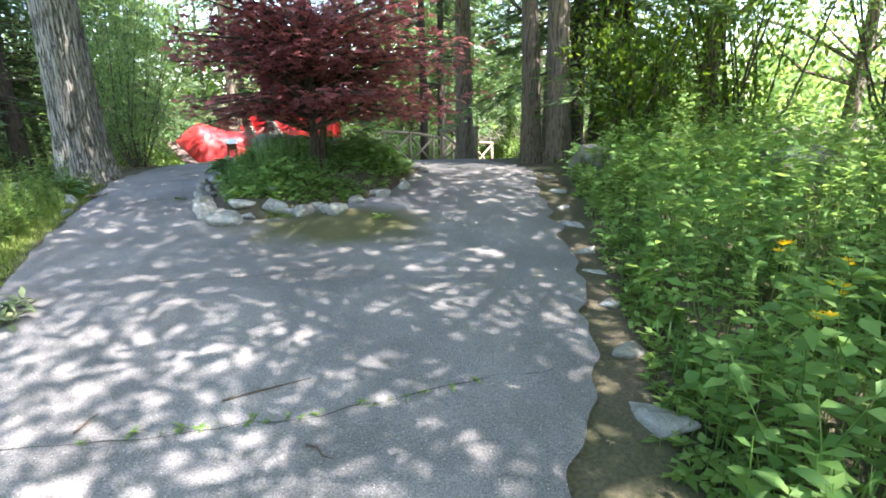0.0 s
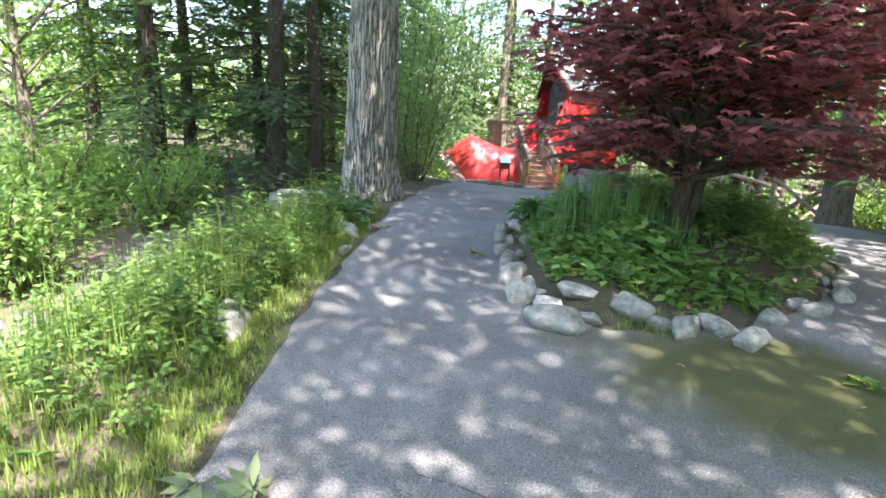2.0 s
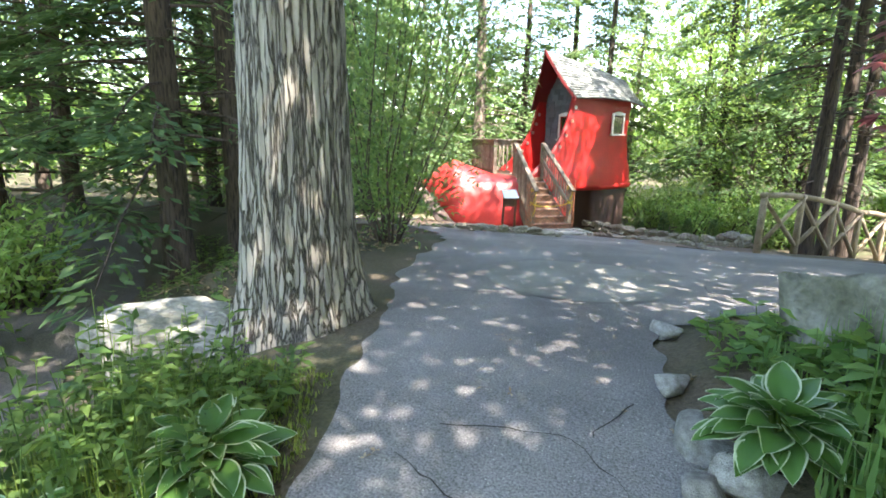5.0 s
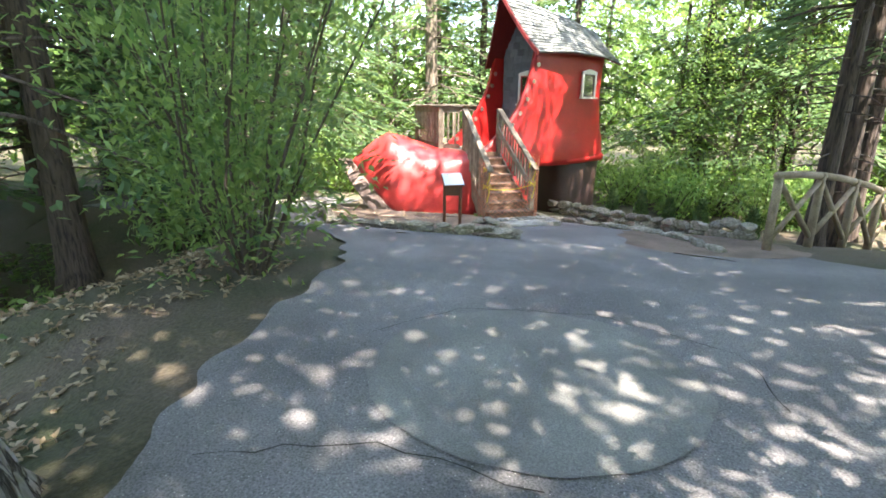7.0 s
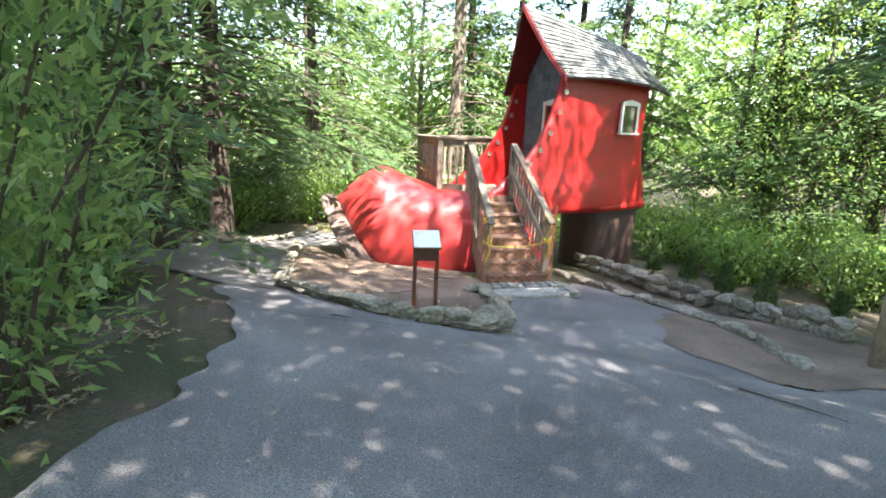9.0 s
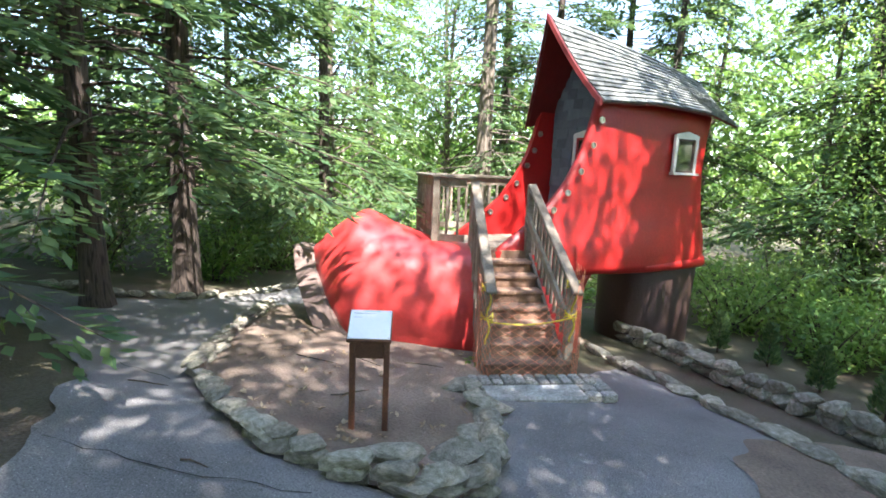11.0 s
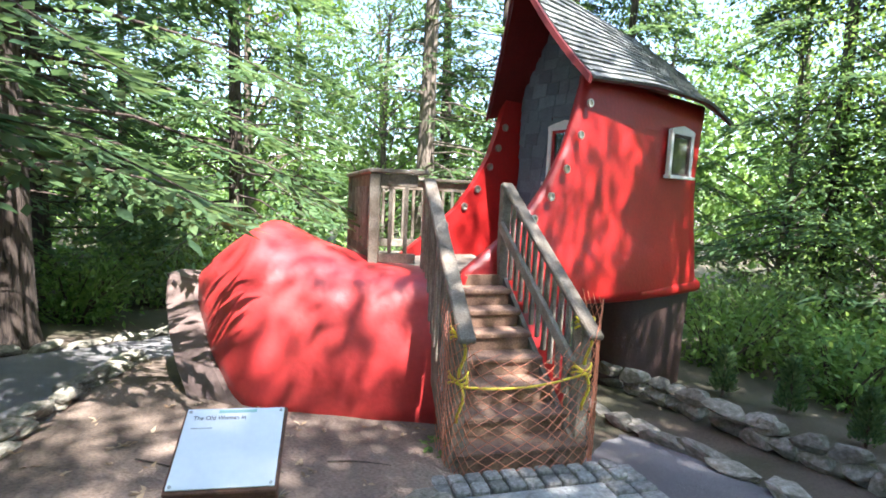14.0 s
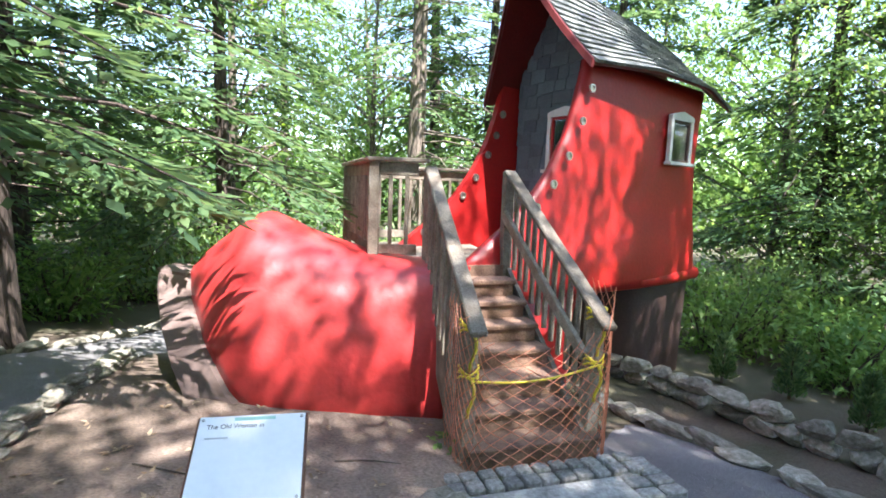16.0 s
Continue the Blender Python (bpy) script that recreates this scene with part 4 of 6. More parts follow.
def rail_run(p, q, spacing=0.115, post_start=True, post_end=True):
    p, q = Vector((p.x, p.y, 0)), Vector((q.x, q.y, 0))
    d = (q - p).normalized()
    up = Vector((0, 0, 1))
    for flag, c in ((post_start, p), (post_end, q)):
        if flag:
            on_deck(part("post", beam_bm(c + up * (DZ - 0.5), c + up * (DZ + 0.84), 0.09, 0.09, up=d), WOOD, None))
    on_deck(part("top_rail", beam_bm(p + up * (DZ + 0.86) - d * 0.05, q + up * (DZ + 0.86) + d * 0.05, 0.14, 0.036), WOOD, None))
    on_deck(part("fascia", beam_bm(p + up * (DZ + 0.78) + d * 0.046, q + up * (DZ + 0.78) - d * 0.046, 0.036, 0.11), WOOD, None))
    on_deck(part("bottom_rail", beam_bm(p + up * (DZ + 0.08) + d * 0.046, q + up * (DZ + 0.08) - d * 0.046, 0.036, 0.09), WOOD, None))
    n = int((q - p).length / spacing)
    for k in range(1, n):
        c = p.lerp(q, k / n)
        on_deck(part("baluster", beam_bm(c + up * (DZ + 0.126), c + up * (DZ + 0.724), 0.035, 0.035, up=d, bevel=0.003), WOOD, None))


rail_run(c_fl, c_sl, post_end=False)
rail_run(c_fl, c_bl, post_start=False)
rail_run(c_bl, c_br, post_start=False)
for k in range(11):
    f0, f1 = k / 11, (k + 0.94) / 11
    a0, a1 = c_sl.lerp(c_bl, f0), c_sl.lerp(c_bl, f1)
    b0, b1 = c_sr.lerp(c_br, f0), c_sr.lerp(c_br, f1)
    zz = DZ - 0.02
    V = [Vector((p.x, p.y, h)) for h in (zz, zz - 0.035) for p in (a0, b0, b1, a1)]
    on_deck(link_mesh("deck_board", V, [(0, 1, 2, 3), (7, 6, 5, 4), (0, 4, 5, 1), (1, 5, 6, 2), (2, 6, 7, 3), (3, 7, 4, 0)], WOOD))

# orange safety net across the stairs' foot
net = Soup()


def net_point(a, h):
    """a: 0 to 1 round the foot of the stairs; h: metres above the soil."""
    path = [(-HALF - 0.09, 0.30), (-HALF - 0.10, 0.0), (-HALF + 0.02, -0.16), (0.1, -0.17), (HALF, -0.14), (HALF + 0.14, 0.02), (HALF + 0.16, 0.34)]
    x = a * (len(path) - 1)
    i = min(int(x), len(path) - 2)
    f = x - i
    u = path[i][0] + (path[i + 1][0] - path[i][0]) * f
    v = path[i][1] + (path[i + 1][1] - path[i][1]) * f
    sag = 0.30 * math.sin(math.pi * max(0, min(1, (a - 0.16) / 0.62))) ** 0.8
    top = 1.12 - sag + 0.06 * a
    bulge = 0.03 * noise.noise((a * 6, h * 2, 0))
    p = FOOT + SU * (u + bulge) + SV * (v + bulge)
    return Vector((p.x, p.y, -0.44 + h * top))


NA, NH = 46, 22
for i in range(NA):
    for j in range(NH):
        if (i + j) % 2:
            continue
        c = net_point(i / NA, j / NH)
        for di, dj in ((1, 1), (1, -1), (-1, 1), (-1, -1)):
            if di < 0:
                continue
            ii, jj = i + di, j + dj
            if 0 <= jj <= NH and ii <= NA:
                V, F = tube([c, net_point(ii / NA, jj / NH)], [0.0026, 0.0026], 3, False)
                net.add(V, F)
tagged(net.link("safety_net", NET), "torn orange plastic mesh tied across the stair foot", "net")
tape = thing("yellow_tape", "yellow plastic tape tied between the stair posts", "tape", at=(FOOT.x, FOOT.y, 0.1))


def tape_part(name, pts, radius, sides):
    V, F = tube(pts, [radius] * len(pts), sides)
    ob = link_mesh(name, V, F, TAPE, smooth=True)
    ob.parent = tape
    ob.matrix_parent_inverse = tape.matrix_world.inverted()


tape_part("band", [FOOT + SU * (-HALF - 0.02 + (2 * HALF + 0.04) * k / 16) + SV * (V0 + 0.08) + Vector((0, 0, 0.16 + 0.05 * k / 16 - 0.05 * math.sin(math.pi * k / 16))) for k in range(17)], 0.009, 5)
for sgn, zz in ((-1, 0.17), (1, 0.2), (-1, 0.47), (1, 0.52)):
    c = FOOT + SU * sgn * (HALF + 0.02) + SV * (V0 + 0.145)
    for k in range(3):
        tape_part("loop", [c + SU * 0.064 * math.cos(a) + SV * 0.064 * math.sin(a) + Vector((0, 0, zz + 0.025 * k + 0.02 * math.sin(a * 2 + k))) for a in np.linspace(0, 2 * math.pi, 13)], 0.008, 5)
    tape_part("loose_end", [c - SV * 0.07 + Vector((0.02 * math.sin(k), 0, zz - 0.05 * k)) for k in range(6)], 0.011, 4)

# ---- sign ----
SIGN = Vector((-6.08, 15.33, 0))
sx, sy = Vector((0.86, 0.51, 0)).normalized(), Vector((-0.51, 0.86, 0)).normalized()
sgz = land(SIGN.x, SIGN.y)
sign = thing("information_sign", "low wooden information sign with a bright white panel", "sign", at=(SIGN.x, SIGN.y, sgz))
SM = house_frame(SIGN, sx)


def on_sign(ob):
    return on_stairs(ob, sign, SM)


PW, PH = 0.30, 0.27
TILTM = Matrix.Translation((0, -0.1, 0.50)) @ Matrix.Rotation(radians(33), 4, "X")
for sgn in (-1, 1):
    on_sign(part("leg", beam_bm((sgn * 0.118, 0.03, sgz - 0.15), (sgn * 0.118, 0.0, 0.56), 0.042, 0.042, up=(0, 1, 0)), SIGNW, None, "reddish-brown square leg"))
on_sign(part("crosspiece", box_bm(-0.097, 0.097, -0.012, 0.012, 0.36, 0.54, 0.004), SIGNW, None))
bm = box_bm(-PW / 2, PW / 2, 0, PH, 0, 0.03, 0.004)
bm.transform(TILTM)
on_sign(part("backboard", bm, SIGNW, None))
bm = box_bm(-PW / 2 + 0.008, PW / 2 - 0.008, 0.012, PH - 0.006, 0.031, 0.036, 0.001)
bm.transform(TILTM)
panel = on_sign(part("panel", bm, PANEL, None, "glossy white printed panel"))
for u in (-1, 1):
    for w in (0.022, PH - 0.016):
        V, F = tube([TILTM @ Vector((u * (PW / 2 - 0.018), w, 0.036)), TILTM @ Vector((u * (PW / 2 - 0.018), w, 0.039))], [0.005, 0.004], 8)
        on_sign(link_mesh("screw", V, F, STEEL))
bm = box_bm(-0.05, 0.06, PH - 0.022, PH - 0.012, 0.0362, 0.037, 0)
bm.transform(TILTM)
on_sign(part("print_band", bm, GREENINK, None))


def letters(text, size, u, w):
    cu = bpy.data.curves.new("lettering", "FONT")
    cu.body, cu.size, cu.extrude = text, size, 0.0004
    ob = new("lettering", cu)
    ob.data.materials.append(INK)
    on_sign(ob)
    ob.matrix_world = SM @ TILTM @ Matrix.Translation((u, w, 0.0368))
    return ob


letters("The Old Woman in", 0.019, -0.12, PH - 0.045)
# text line in pale ink, washed out by glare put into its colour
for k in range(1):
    bm = box_bm(-0.12, -0.06 - 0.03 * (k % 3), PH - 0.075 - 0.022 * k, PH - 0.071 - 0.022 * k, 0.0362, 0.0368, 0)
    bm.transform(TILTM)
    on_sign(part("text_line", bm, mat("glare_paled_ink", (0.6, 0.6, 0.58), 0.5, bump=0) if k == 0 else bpy.data.materials["glare_paled_ink"], None))

# ---- stone walls, slab and setts ----
def stone_row(name, line, size, courses, label, gap=0.03, seed=1, lift=0.0, tall=0.75, meshes=WALLROCKS, depth=0.9):
    root = tagged(new(name), label, "wall", kind="structure")
    rr = random.Random(seed)
    for c in range(courses):
        for (x0, y0), (x1, y1) in zip(line[:-1], line[1:]):
            L = math.hypot(x1 - x0, y1 - y0)
            d = rr.uniform(0, 0.1)
            while d < L:
                w = size * rr.uniform(0.7, 1.35)
                f = min(1, (d + w / 2) / L)
                x, y = x0 + (x1 - x0) * f + rr.uniform(-0.03, 0.03), y0 + (y1 - y0) * f + rr.uniform(-0.03, 0.03)
                h = size * tall * rr.uniform(0.8, 1.2)
                ob = new("stone", meshes[rr.randrange(len(meshes))])
                ob.matrix_world = pose(x, y, land(x, y) + lift + h * 0.28 + c * size * tall * 0.55, rr.uniform(-9, 9), rr.uniform(-9, 9), math.degrees(math.atan2(y1 - y0, x1 - x0)) + rr.uniform(-14, 14)) @ Matrix.Diagonal((w * 1.12, size * depth * rr.uniform(0.85, 1.2), h, 1))
                ob.parent = root
                d += w + gap * rr.random()
    return root


stone_row("bed_wall", [(-10.1, 18.3), (-9.0, 16.7), (-8.15, 15.5), (-7.0, 14.88), (-6.4, 14.65), (-5.9, 14.6), (-5.35, 14.72), (-5.12, 15.1), (-5.22, 15.6), (-5.5, 16.15), (-5.9, 16.7)], 0.30, 3, "low wall of mossy grey-brown stones round the sign's bed", tall=0.36, seed=4, lift=-0.02, depth=0.85)
stone_row("edging", [(-5.5, 20.2), (-4.75, 19.35), (-4.3, 18.85), (-3.8, 18.2), (-3.25, 17.5), (-2.75, 16.75), (-2.45, 16.0)], 0.44, 1, "flat pale stones edging the asphalt", tall=0.36, seed=6, depth=0.8)
stone_row("low_wall", [(-5.3, 21.3), (-4.4, 20.5), (-3.7, 19.75), (-2.9, 18.9), (-2.2, 18.1), (-1.75, 17.3)], 0.34, 2, "low rough stone wall beside the shoe's heel", tall=0.78, seed=8, depth=1.0)
stone_row("far_edging", [(-13.2, 16.5), (-11.7, 16.9), (-11.0, 17.6), (-11.4, 19.2), (-11.7, 21)], 0.35, 1, "dark stones edging the far side of the path", tall=0.5, seed=9)
slab_ob = part("stone_slab", box_bm(-0.62, 0.42, -0.66, -0.36, -0.56, -0.36, 0.025), STONE, None)
slab_ob.matrix_world = STAIR
tagged(slab_ob, "grey stone slab before the stairs", "slab")
for x, y, k, turn in [(-5.62, 16.35, 0.62, 40), (-5.42, 15.85, 0.58, 70), (-5.38, 15.35, 0.6, 80), (-5.6, 14.95, 0.55, 10), (-5.95, 16.6, 0.5, 30)]:
    put_rock(x, y, k, turn, stretch=(1.15, 1.0, 0.38), lift=0.02, meshes=WALLROCKS, label="flat grey capping stone of the bed's wall")
setts = tagged(new("setts"), "rows of grey stone setts at the stairs' foot", "paving", kind="structure")
rr = random.Random(2)
sett = bpy.data.meshes.new("sett")
bm = box_bm(-0.5, 0.5, -0.5, 0.5, -0.5, 0.5, 0.12)
bm.to_mesh(sett)
bm.free()
sett.materials.append(STONE)
for j in range(2):
    for k in range(11):
        u, v = -0.62 + 0.118 * k, -0.30 + 0.11 * j
        ob = new("sett", sett)
        ob.matrix_world = STAIR @ pose(u, v, -0.395 + rr.uniform(-0.006, 0.006), rr.uniform(-3, 3), rr.uniform(-3, 3), rr.uniform(-4, 4)) @ Matrix.Diagonal((0.105, 0.1, 0.09, 1))
        ob.parent = setts
for j in range(4):
    for k in range(2):
        ob = new("sett", sett)
        ob.matrix_world = STAIR @ pose(0.50 + 0.16 * k, -0.55 + 0.11 * j, -0.42 + rr.uniform(-0.006, 0.006), rr.uniform(-3, 3), 0, rr.uniform(-4, 4)) @ Matrix.Diagonal((0.15, 0.1, 0.09, 1))
        ob.parent = setts

# ---- rustic fence ----
def fence(line, label):
    root = thing("rustic_fence", label, "fence", at=(line[0][0], line[0][1], land(*line[0])))

    def put(V, F, name):
        ob = link_mesh(name, V, F, WOODPOLE, smooth=True)
        ob.parent = root
        ob.matrix_parent_inverse = root.matrix_world.inverted()

    P = [Vector((x, y, land(x, y))) for x, y in line]
    up = Vector((0, 0, 1))
    for p in P:
        put(*tube([p - up * 0.1, p + up * 0.5, p + up * 1.08], [0.065, 0.06, 0.058], 9), "post")
    for p, q in zip(P[:-1], P[1:]):
        put(*tube([p + up * 1.08 - (q - p) * 0.06, (p + q) / 2 + up * 1.10, q + up * 1.08 + (q - p) * 0.06], [0.055, 0.05, 0.055], 9), "rail")
        put(*tube([p + up * 0.14, q + up * 1.02], [0.042, 0.038], 8), "brace")
        put(*tube([p + up * 1.02, q + up * 0.14], [0.038, 0.042], 8), "brace")
    return root


WOODPOLE = mat("pale_peeled_pole", (0.36, 0.28, 0.19), 0.85, vary=0.3, scale=8, fine=60, bump=0.4)
fence([(-1.72, 16.4), (-0.95, 17.2), (-0.2, 18.0), (0.5, 18.8), (1.25, 19.7), (2.1, 20.5)], "rustic fence of peeled poles with crossed braces")
fence([(1.1, 15.2), (0.1, 16.1)], "rustic fence panel of peeled poles by the path")

# ---- trees ----
def trunk_mesh(H, r0, r1, sides, flare, bend, seed, ridges=0.0):
    n = max(8, int(H / (0.5 if sides < 60 else 0.12)))
    V, F = [], []
    for i in range(n + 1):
        f = i / n
        z = H * f
        r = r0 + (r1 - r0) * f ** 0.85 + flare * math.exp(-z / 0.36)
        cx, cy = bend * math.sin(f * 2.6 + seed), bend * math.cos(f * 2.1 + seed * 1.7) - bend * math.cos(seed * 1.7)
        cx -= bend * math.sin(seed)
        for k in range(sides):
            a = 2 * math.pi * k / sides
            w = 1 + 0.06 * noise.noise((math.cos(a) * 1.5 + seed, math.sin(a) * 1.5, z * 0.5))
            w += flare / max(r, 0.01) * 0.35 * math.exp(-z / 0.3) * math.sin(a * 5 + seed)
            if ridges:
                ph = a * 15 + 2.4 * noise.noise((math.cos(a) * 2, math.sin(a) * 2, z * 1.6 + seed))
                w += ridges * (abs(math.sin(ph)) - 0.5) + ridges * 0.6 * noise.noise((a * 9, z * 5, seed))
            V.append((cx + r * w * math.cos(a), cy + r * w * math.sin(a), z - 0.25))
    for i in range(n):
        for k in range(sides):
            F.append((i * sides + k, i * sides + (k + 1) % sides, (i + 1) * sides + (k + 1) % sides, (i + 1) * sides + k))
    F.append(tuple(n * sides + k for k in range(sides)))

    def centre(z):
        f = max(0, min(1, (z + 0.25) / H))
        return Vector((bend * math.sin(f * 2.6 + seed) - bend * math.sin(seed), bend * math.cos(f * 2.1 + seed * 1.7) - bend * math.cos(seed * 1.7), z))
    return V, F, centre


def hemlock(H, r, seed, low, reach, count, label, bark=None, leaf=None, per=150):
    rng = np.random.default_rng(seed)
    root = thing("hemlock_tree", label, "tree", "woodland trees")
    V, F, centre = trunk_mesh(H, r, r * 0.2, 14, r * 0.5, 0.12, seed, 0.03)
    link_mesh("trunk", V, F, bark or HEMBARK, root, smooth=True)
    wood = Soup()
    P, D, N, L, W = [], [], [], [], []
    for k in range(count):
        f = (k + rng.random()) / count
        z = low + (H - low - 0.4) * f
        a = rng.uniform(0, 2 * math.pi)
        ln = reach * (1.05 - 0.8 * f) * rng.uniform(0.6, 1.1)
        d = np.array([math.cos(a), math.sin(a), 0.0])
        rise = rng.uniform(-0.05, 0.18)
        c = np.array(centre(z))
        pts = [c + d * ln * s + np.array([0, 0, ln * (rise * s - 0.30 * s * s)]) for s in (0, 0.35, 0.7, 1.0)]
        VV, FF = tube(pts, [0.026 * (1.2 - f), 0.019 * (1.2 - f), 0.011, 0.004], 5, False)
        wood.add(VV, FF)
        side = np.array([-d[1], d[0], 0])
        bare = 0.25 if f > 0.12 else 0.45
        for q in range(per):
            s = bare + (1 - bare) * rng.random() ** 0.8
            base = c + d * ln * s + np.array([0, 0, ln * (rise * s - 0.30 * s * s)])
            off = rng.normal(0, 1)
            spread = 0.30 * ln * (1.15 - s) + 0.08
            base = base + side * off * spread * 0.6 + np.array([0, 0, -abs(off) * 0.07 - rng.random() * 0.08])
            dirv = d * 0.75 + side * np.sign(off) * rng.uniform(0.2, 1.1) + np.array([0, 0, rng.uniform(-0.55, 0.05)])
            P.append(base)
            D.append(dirv)
            N.append(np.array([rng.normal(0, 0.35), rng.normal(0, 0.35), 1.0]))
            L.append(rng.uniform(0.14, 0.30))
            W.append(rng.uniform(0.045, 0.095))
    for k in range(int(low * 9)):
        z = rng.uniform(0.9, low + 2)
        a = rng.uniform(0, 2 * math.pi)
        d = np.array([math.cos(a), math.sin(a), 0])
        ln = rng.uniform(0.5, 1.8)
        c = np.array(centre(z))
        VV, FF = tube([c, c + d * ln * 0.5 + [0, 0, -0.05], c + d * ln + [0, 0, -0.2 * ln + rng.normal(0, 0.08)]], [0.016, 0.010, 0.003], 4, False)
        wood.add(VV, FF)
    tagged(wood.link("branching", bark or HEMBARK, root), kind="stuff")
    leaves("crown", P, D, N, np.array(L), np.array(W), leaf or HEMLEAF, root)
    return root


def broadleaf(H, r, seed, low, spread, clumps, per, leaf, label, bark=None, size=0.13, name="broadleaf_tree", group="woodland trees", ridges=0.03, sides=14, flare=None, bend=0.25, clump_r=0.75, flatten=0.6, shift=(0, 0)):
    rng = np.random.default_rng(seed)
    root = thing(name, label, "tree", group)
    V, F, centre = trunk_mesh(H * 0.8, r, r * 0.3, sides, r * 0.4 if flare is None else flare, bend, seed, ridges)
    link_mesh("trunk", V, F, bark or GREYBARK, root, smooth=True)
    wood = Soup()
    P, D, N, L, W = [], [], [], [], []
    for k in range(clumps):
        f = (k + 0.5) / clumps
        z = low + (H - low) * f
        a = k * 2.4 + rng.uniform(-0.5, 0.5)
        rad = spread * math.sqrt(max(0.05, 1 - (2 * f - 0.85) ** 2 * 0.75)) * rng.uniform(0.35, 1.0)
        end = np.array([rad * math.cos(a) + shift[0], rad * math.sin(a) + shift[1], z + rng.uniform(-0.3, 0.6)])
        zs = min(H * 0.75, max(low * 0.7, z - rad * 0.6))
        c = np.array(centre(zs))
        mid = (c + end) / 2 + rng.normal(0, 0.15, 3)
        VV, FF = tube([c, mid, end], [r * 0.3 * (1.1 - f), r * 0.16 * (1.1 - f) + 0.008, 0.008], 5, False)
        wood.add(VV, FF)
        q = rng.normal(0, 1, (per, 3)) * [clump_r, clump_r, clump_r * flatten] + end
        P.append(q)
        dv = unit(rng, per) + (q - end) * 0.5
        dv[:, 2] -= 0.4
        D.append(dv)
        nv = unit(rng, per) * 0.6
        nv[:, 2] += 0.9
        N.append(nv)
        L.append(size * rng.uniform(0.7, 1.4, per))
        W.append(size * rng.uniform(0.4, 0.75, per))
    tagged(wood.link("branching", bark or GREYBARK, root), kind="stuff")
    leaves("crown", np.concatenate(P), np.concatenate(D), np.concatenate(N), np.concatenate(L), np.concatenate(W), leaf, root, fold=0.08)
    return root


def place(ob, x, y, turn=0, sc=1.0):
    ob.matrix_world = pose(x, y, land(x, y), 0, 0, turn) @ Matrix.Diagonal((sc, sc, sc, 1))
    return ob


def plant_copy(src, x, y, turn, sc):
    c = copy_thing(src, pose(x, y, land(x, y), 0, 0, turn))
    c.scale = (sc, sc, sc)
    return c


HEM = "tall dark hemlock with drooping needle sprays and bare lower limbs"
BRO = "woodland tree with a loose green leafy crown"
hem_a = place(hemlock(15, 0.21, 1, 2.0, 4.0, 105, HEM, per=190), -11.6, 17.9, 20)
hem_b = place(hemlock(17, 0.24, 2, 2.0, 3.6, 84, HEM), -10.6, 11.8, 200)
hem_d = place(hemlock(15, 0.2, 8, 1.3, 4.0, 112, HEM, per=170), -13.6, 11.0, 10)
plant_copy(hem_d, -16.0, 13.8, 80, 1.0)
for x, y, turn, sc in ((-13.4, 23.4, 30, 0.95), (-9.0, 29.0, 100, 1.0), (-5.6, 30.0, 170, 1.0), (-1.3, 26.4, 240, 0.9), (-17.0, 21.5, 60, 1.0), (-7.4, 33.0, 45, 1.1)):
    plant_copy(hem_d, x, y, turn, sc)
plant_copy(hem_b, -10.2, 12.75, 75, 0.85)
slim = place(hemlock(15, 0.155, 27, 3.6, 2.4, 46, HEM, per=90), 0.9, 20.6, 15)
hem_c = place(hemlock(14, 0.17, 3, 1.9, 3.6, 90, HEM, per=170), -11.2, 16.3, 90)
broad_a = place(broadleaf(13, 0.2, 4, 3.0, 3.6, 46, 190, OAKLEAF, BRO), 5.2, 10.2, 0)
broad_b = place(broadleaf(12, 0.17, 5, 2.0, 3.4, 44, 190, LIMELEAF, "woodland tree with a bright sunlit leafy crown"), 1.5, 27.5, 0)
# the oak's unseen crown is shifted and thickened to shade trunk and path
oak = place(broadleaf(18, 0.40, 6, 5.2, 5.3, 150, 330, OAKLEAF, "large oak with deeply furrowed grey bark", OAKBARK, 0.18, "oak_tree", "", 0.065, 150, 0.30, 0.0, 0.95, shift=(2.4, -1.9)), -6.03, 8.86, 0)
back_tree = place(hemlock(17, 0.30, 17, 2.6, 4.2, 90, "tall grey-barked conifer with long bare lower limbs", GREYBARK, per=85), -10.3, 26.9, 50)
rt = random.Random(21)
for src, x, y, s in [(slim, -0.5, 18.4, 1.0), (slim, 0.15, 19.3, 1.1), (hem_b, 3.9, 11.4, 0.95), (hem_b, 3.4, 13.0, 0.9), (hem_b, 4.1, 13.6, 1.0), (hem_c, 1.2, 26, 1.0), (hem_d, 0.6, 25.8, 0.9),
                     (hem_a, -15.0, 15.8, 1.0), (hem_b, -17, 19, 1.0), (hem_c, 5.8, 24, 1.0),
                     (hem_b, -19.5, 13, 1.0), (hem_c, -19, 25, 1.0), (hem_b, 9.5, 28, 1.1), (hem_c, 4.2, 31, 1.0), (hem_b, -12, 33, 1.1), (hem_c, -18, 32, 1.1), (hem_a, -24, 18, 1.1)]:
    plant_copy(src, x, y, rt.uniform(0, 360), s * rt.uniform(0.93, 1.07))
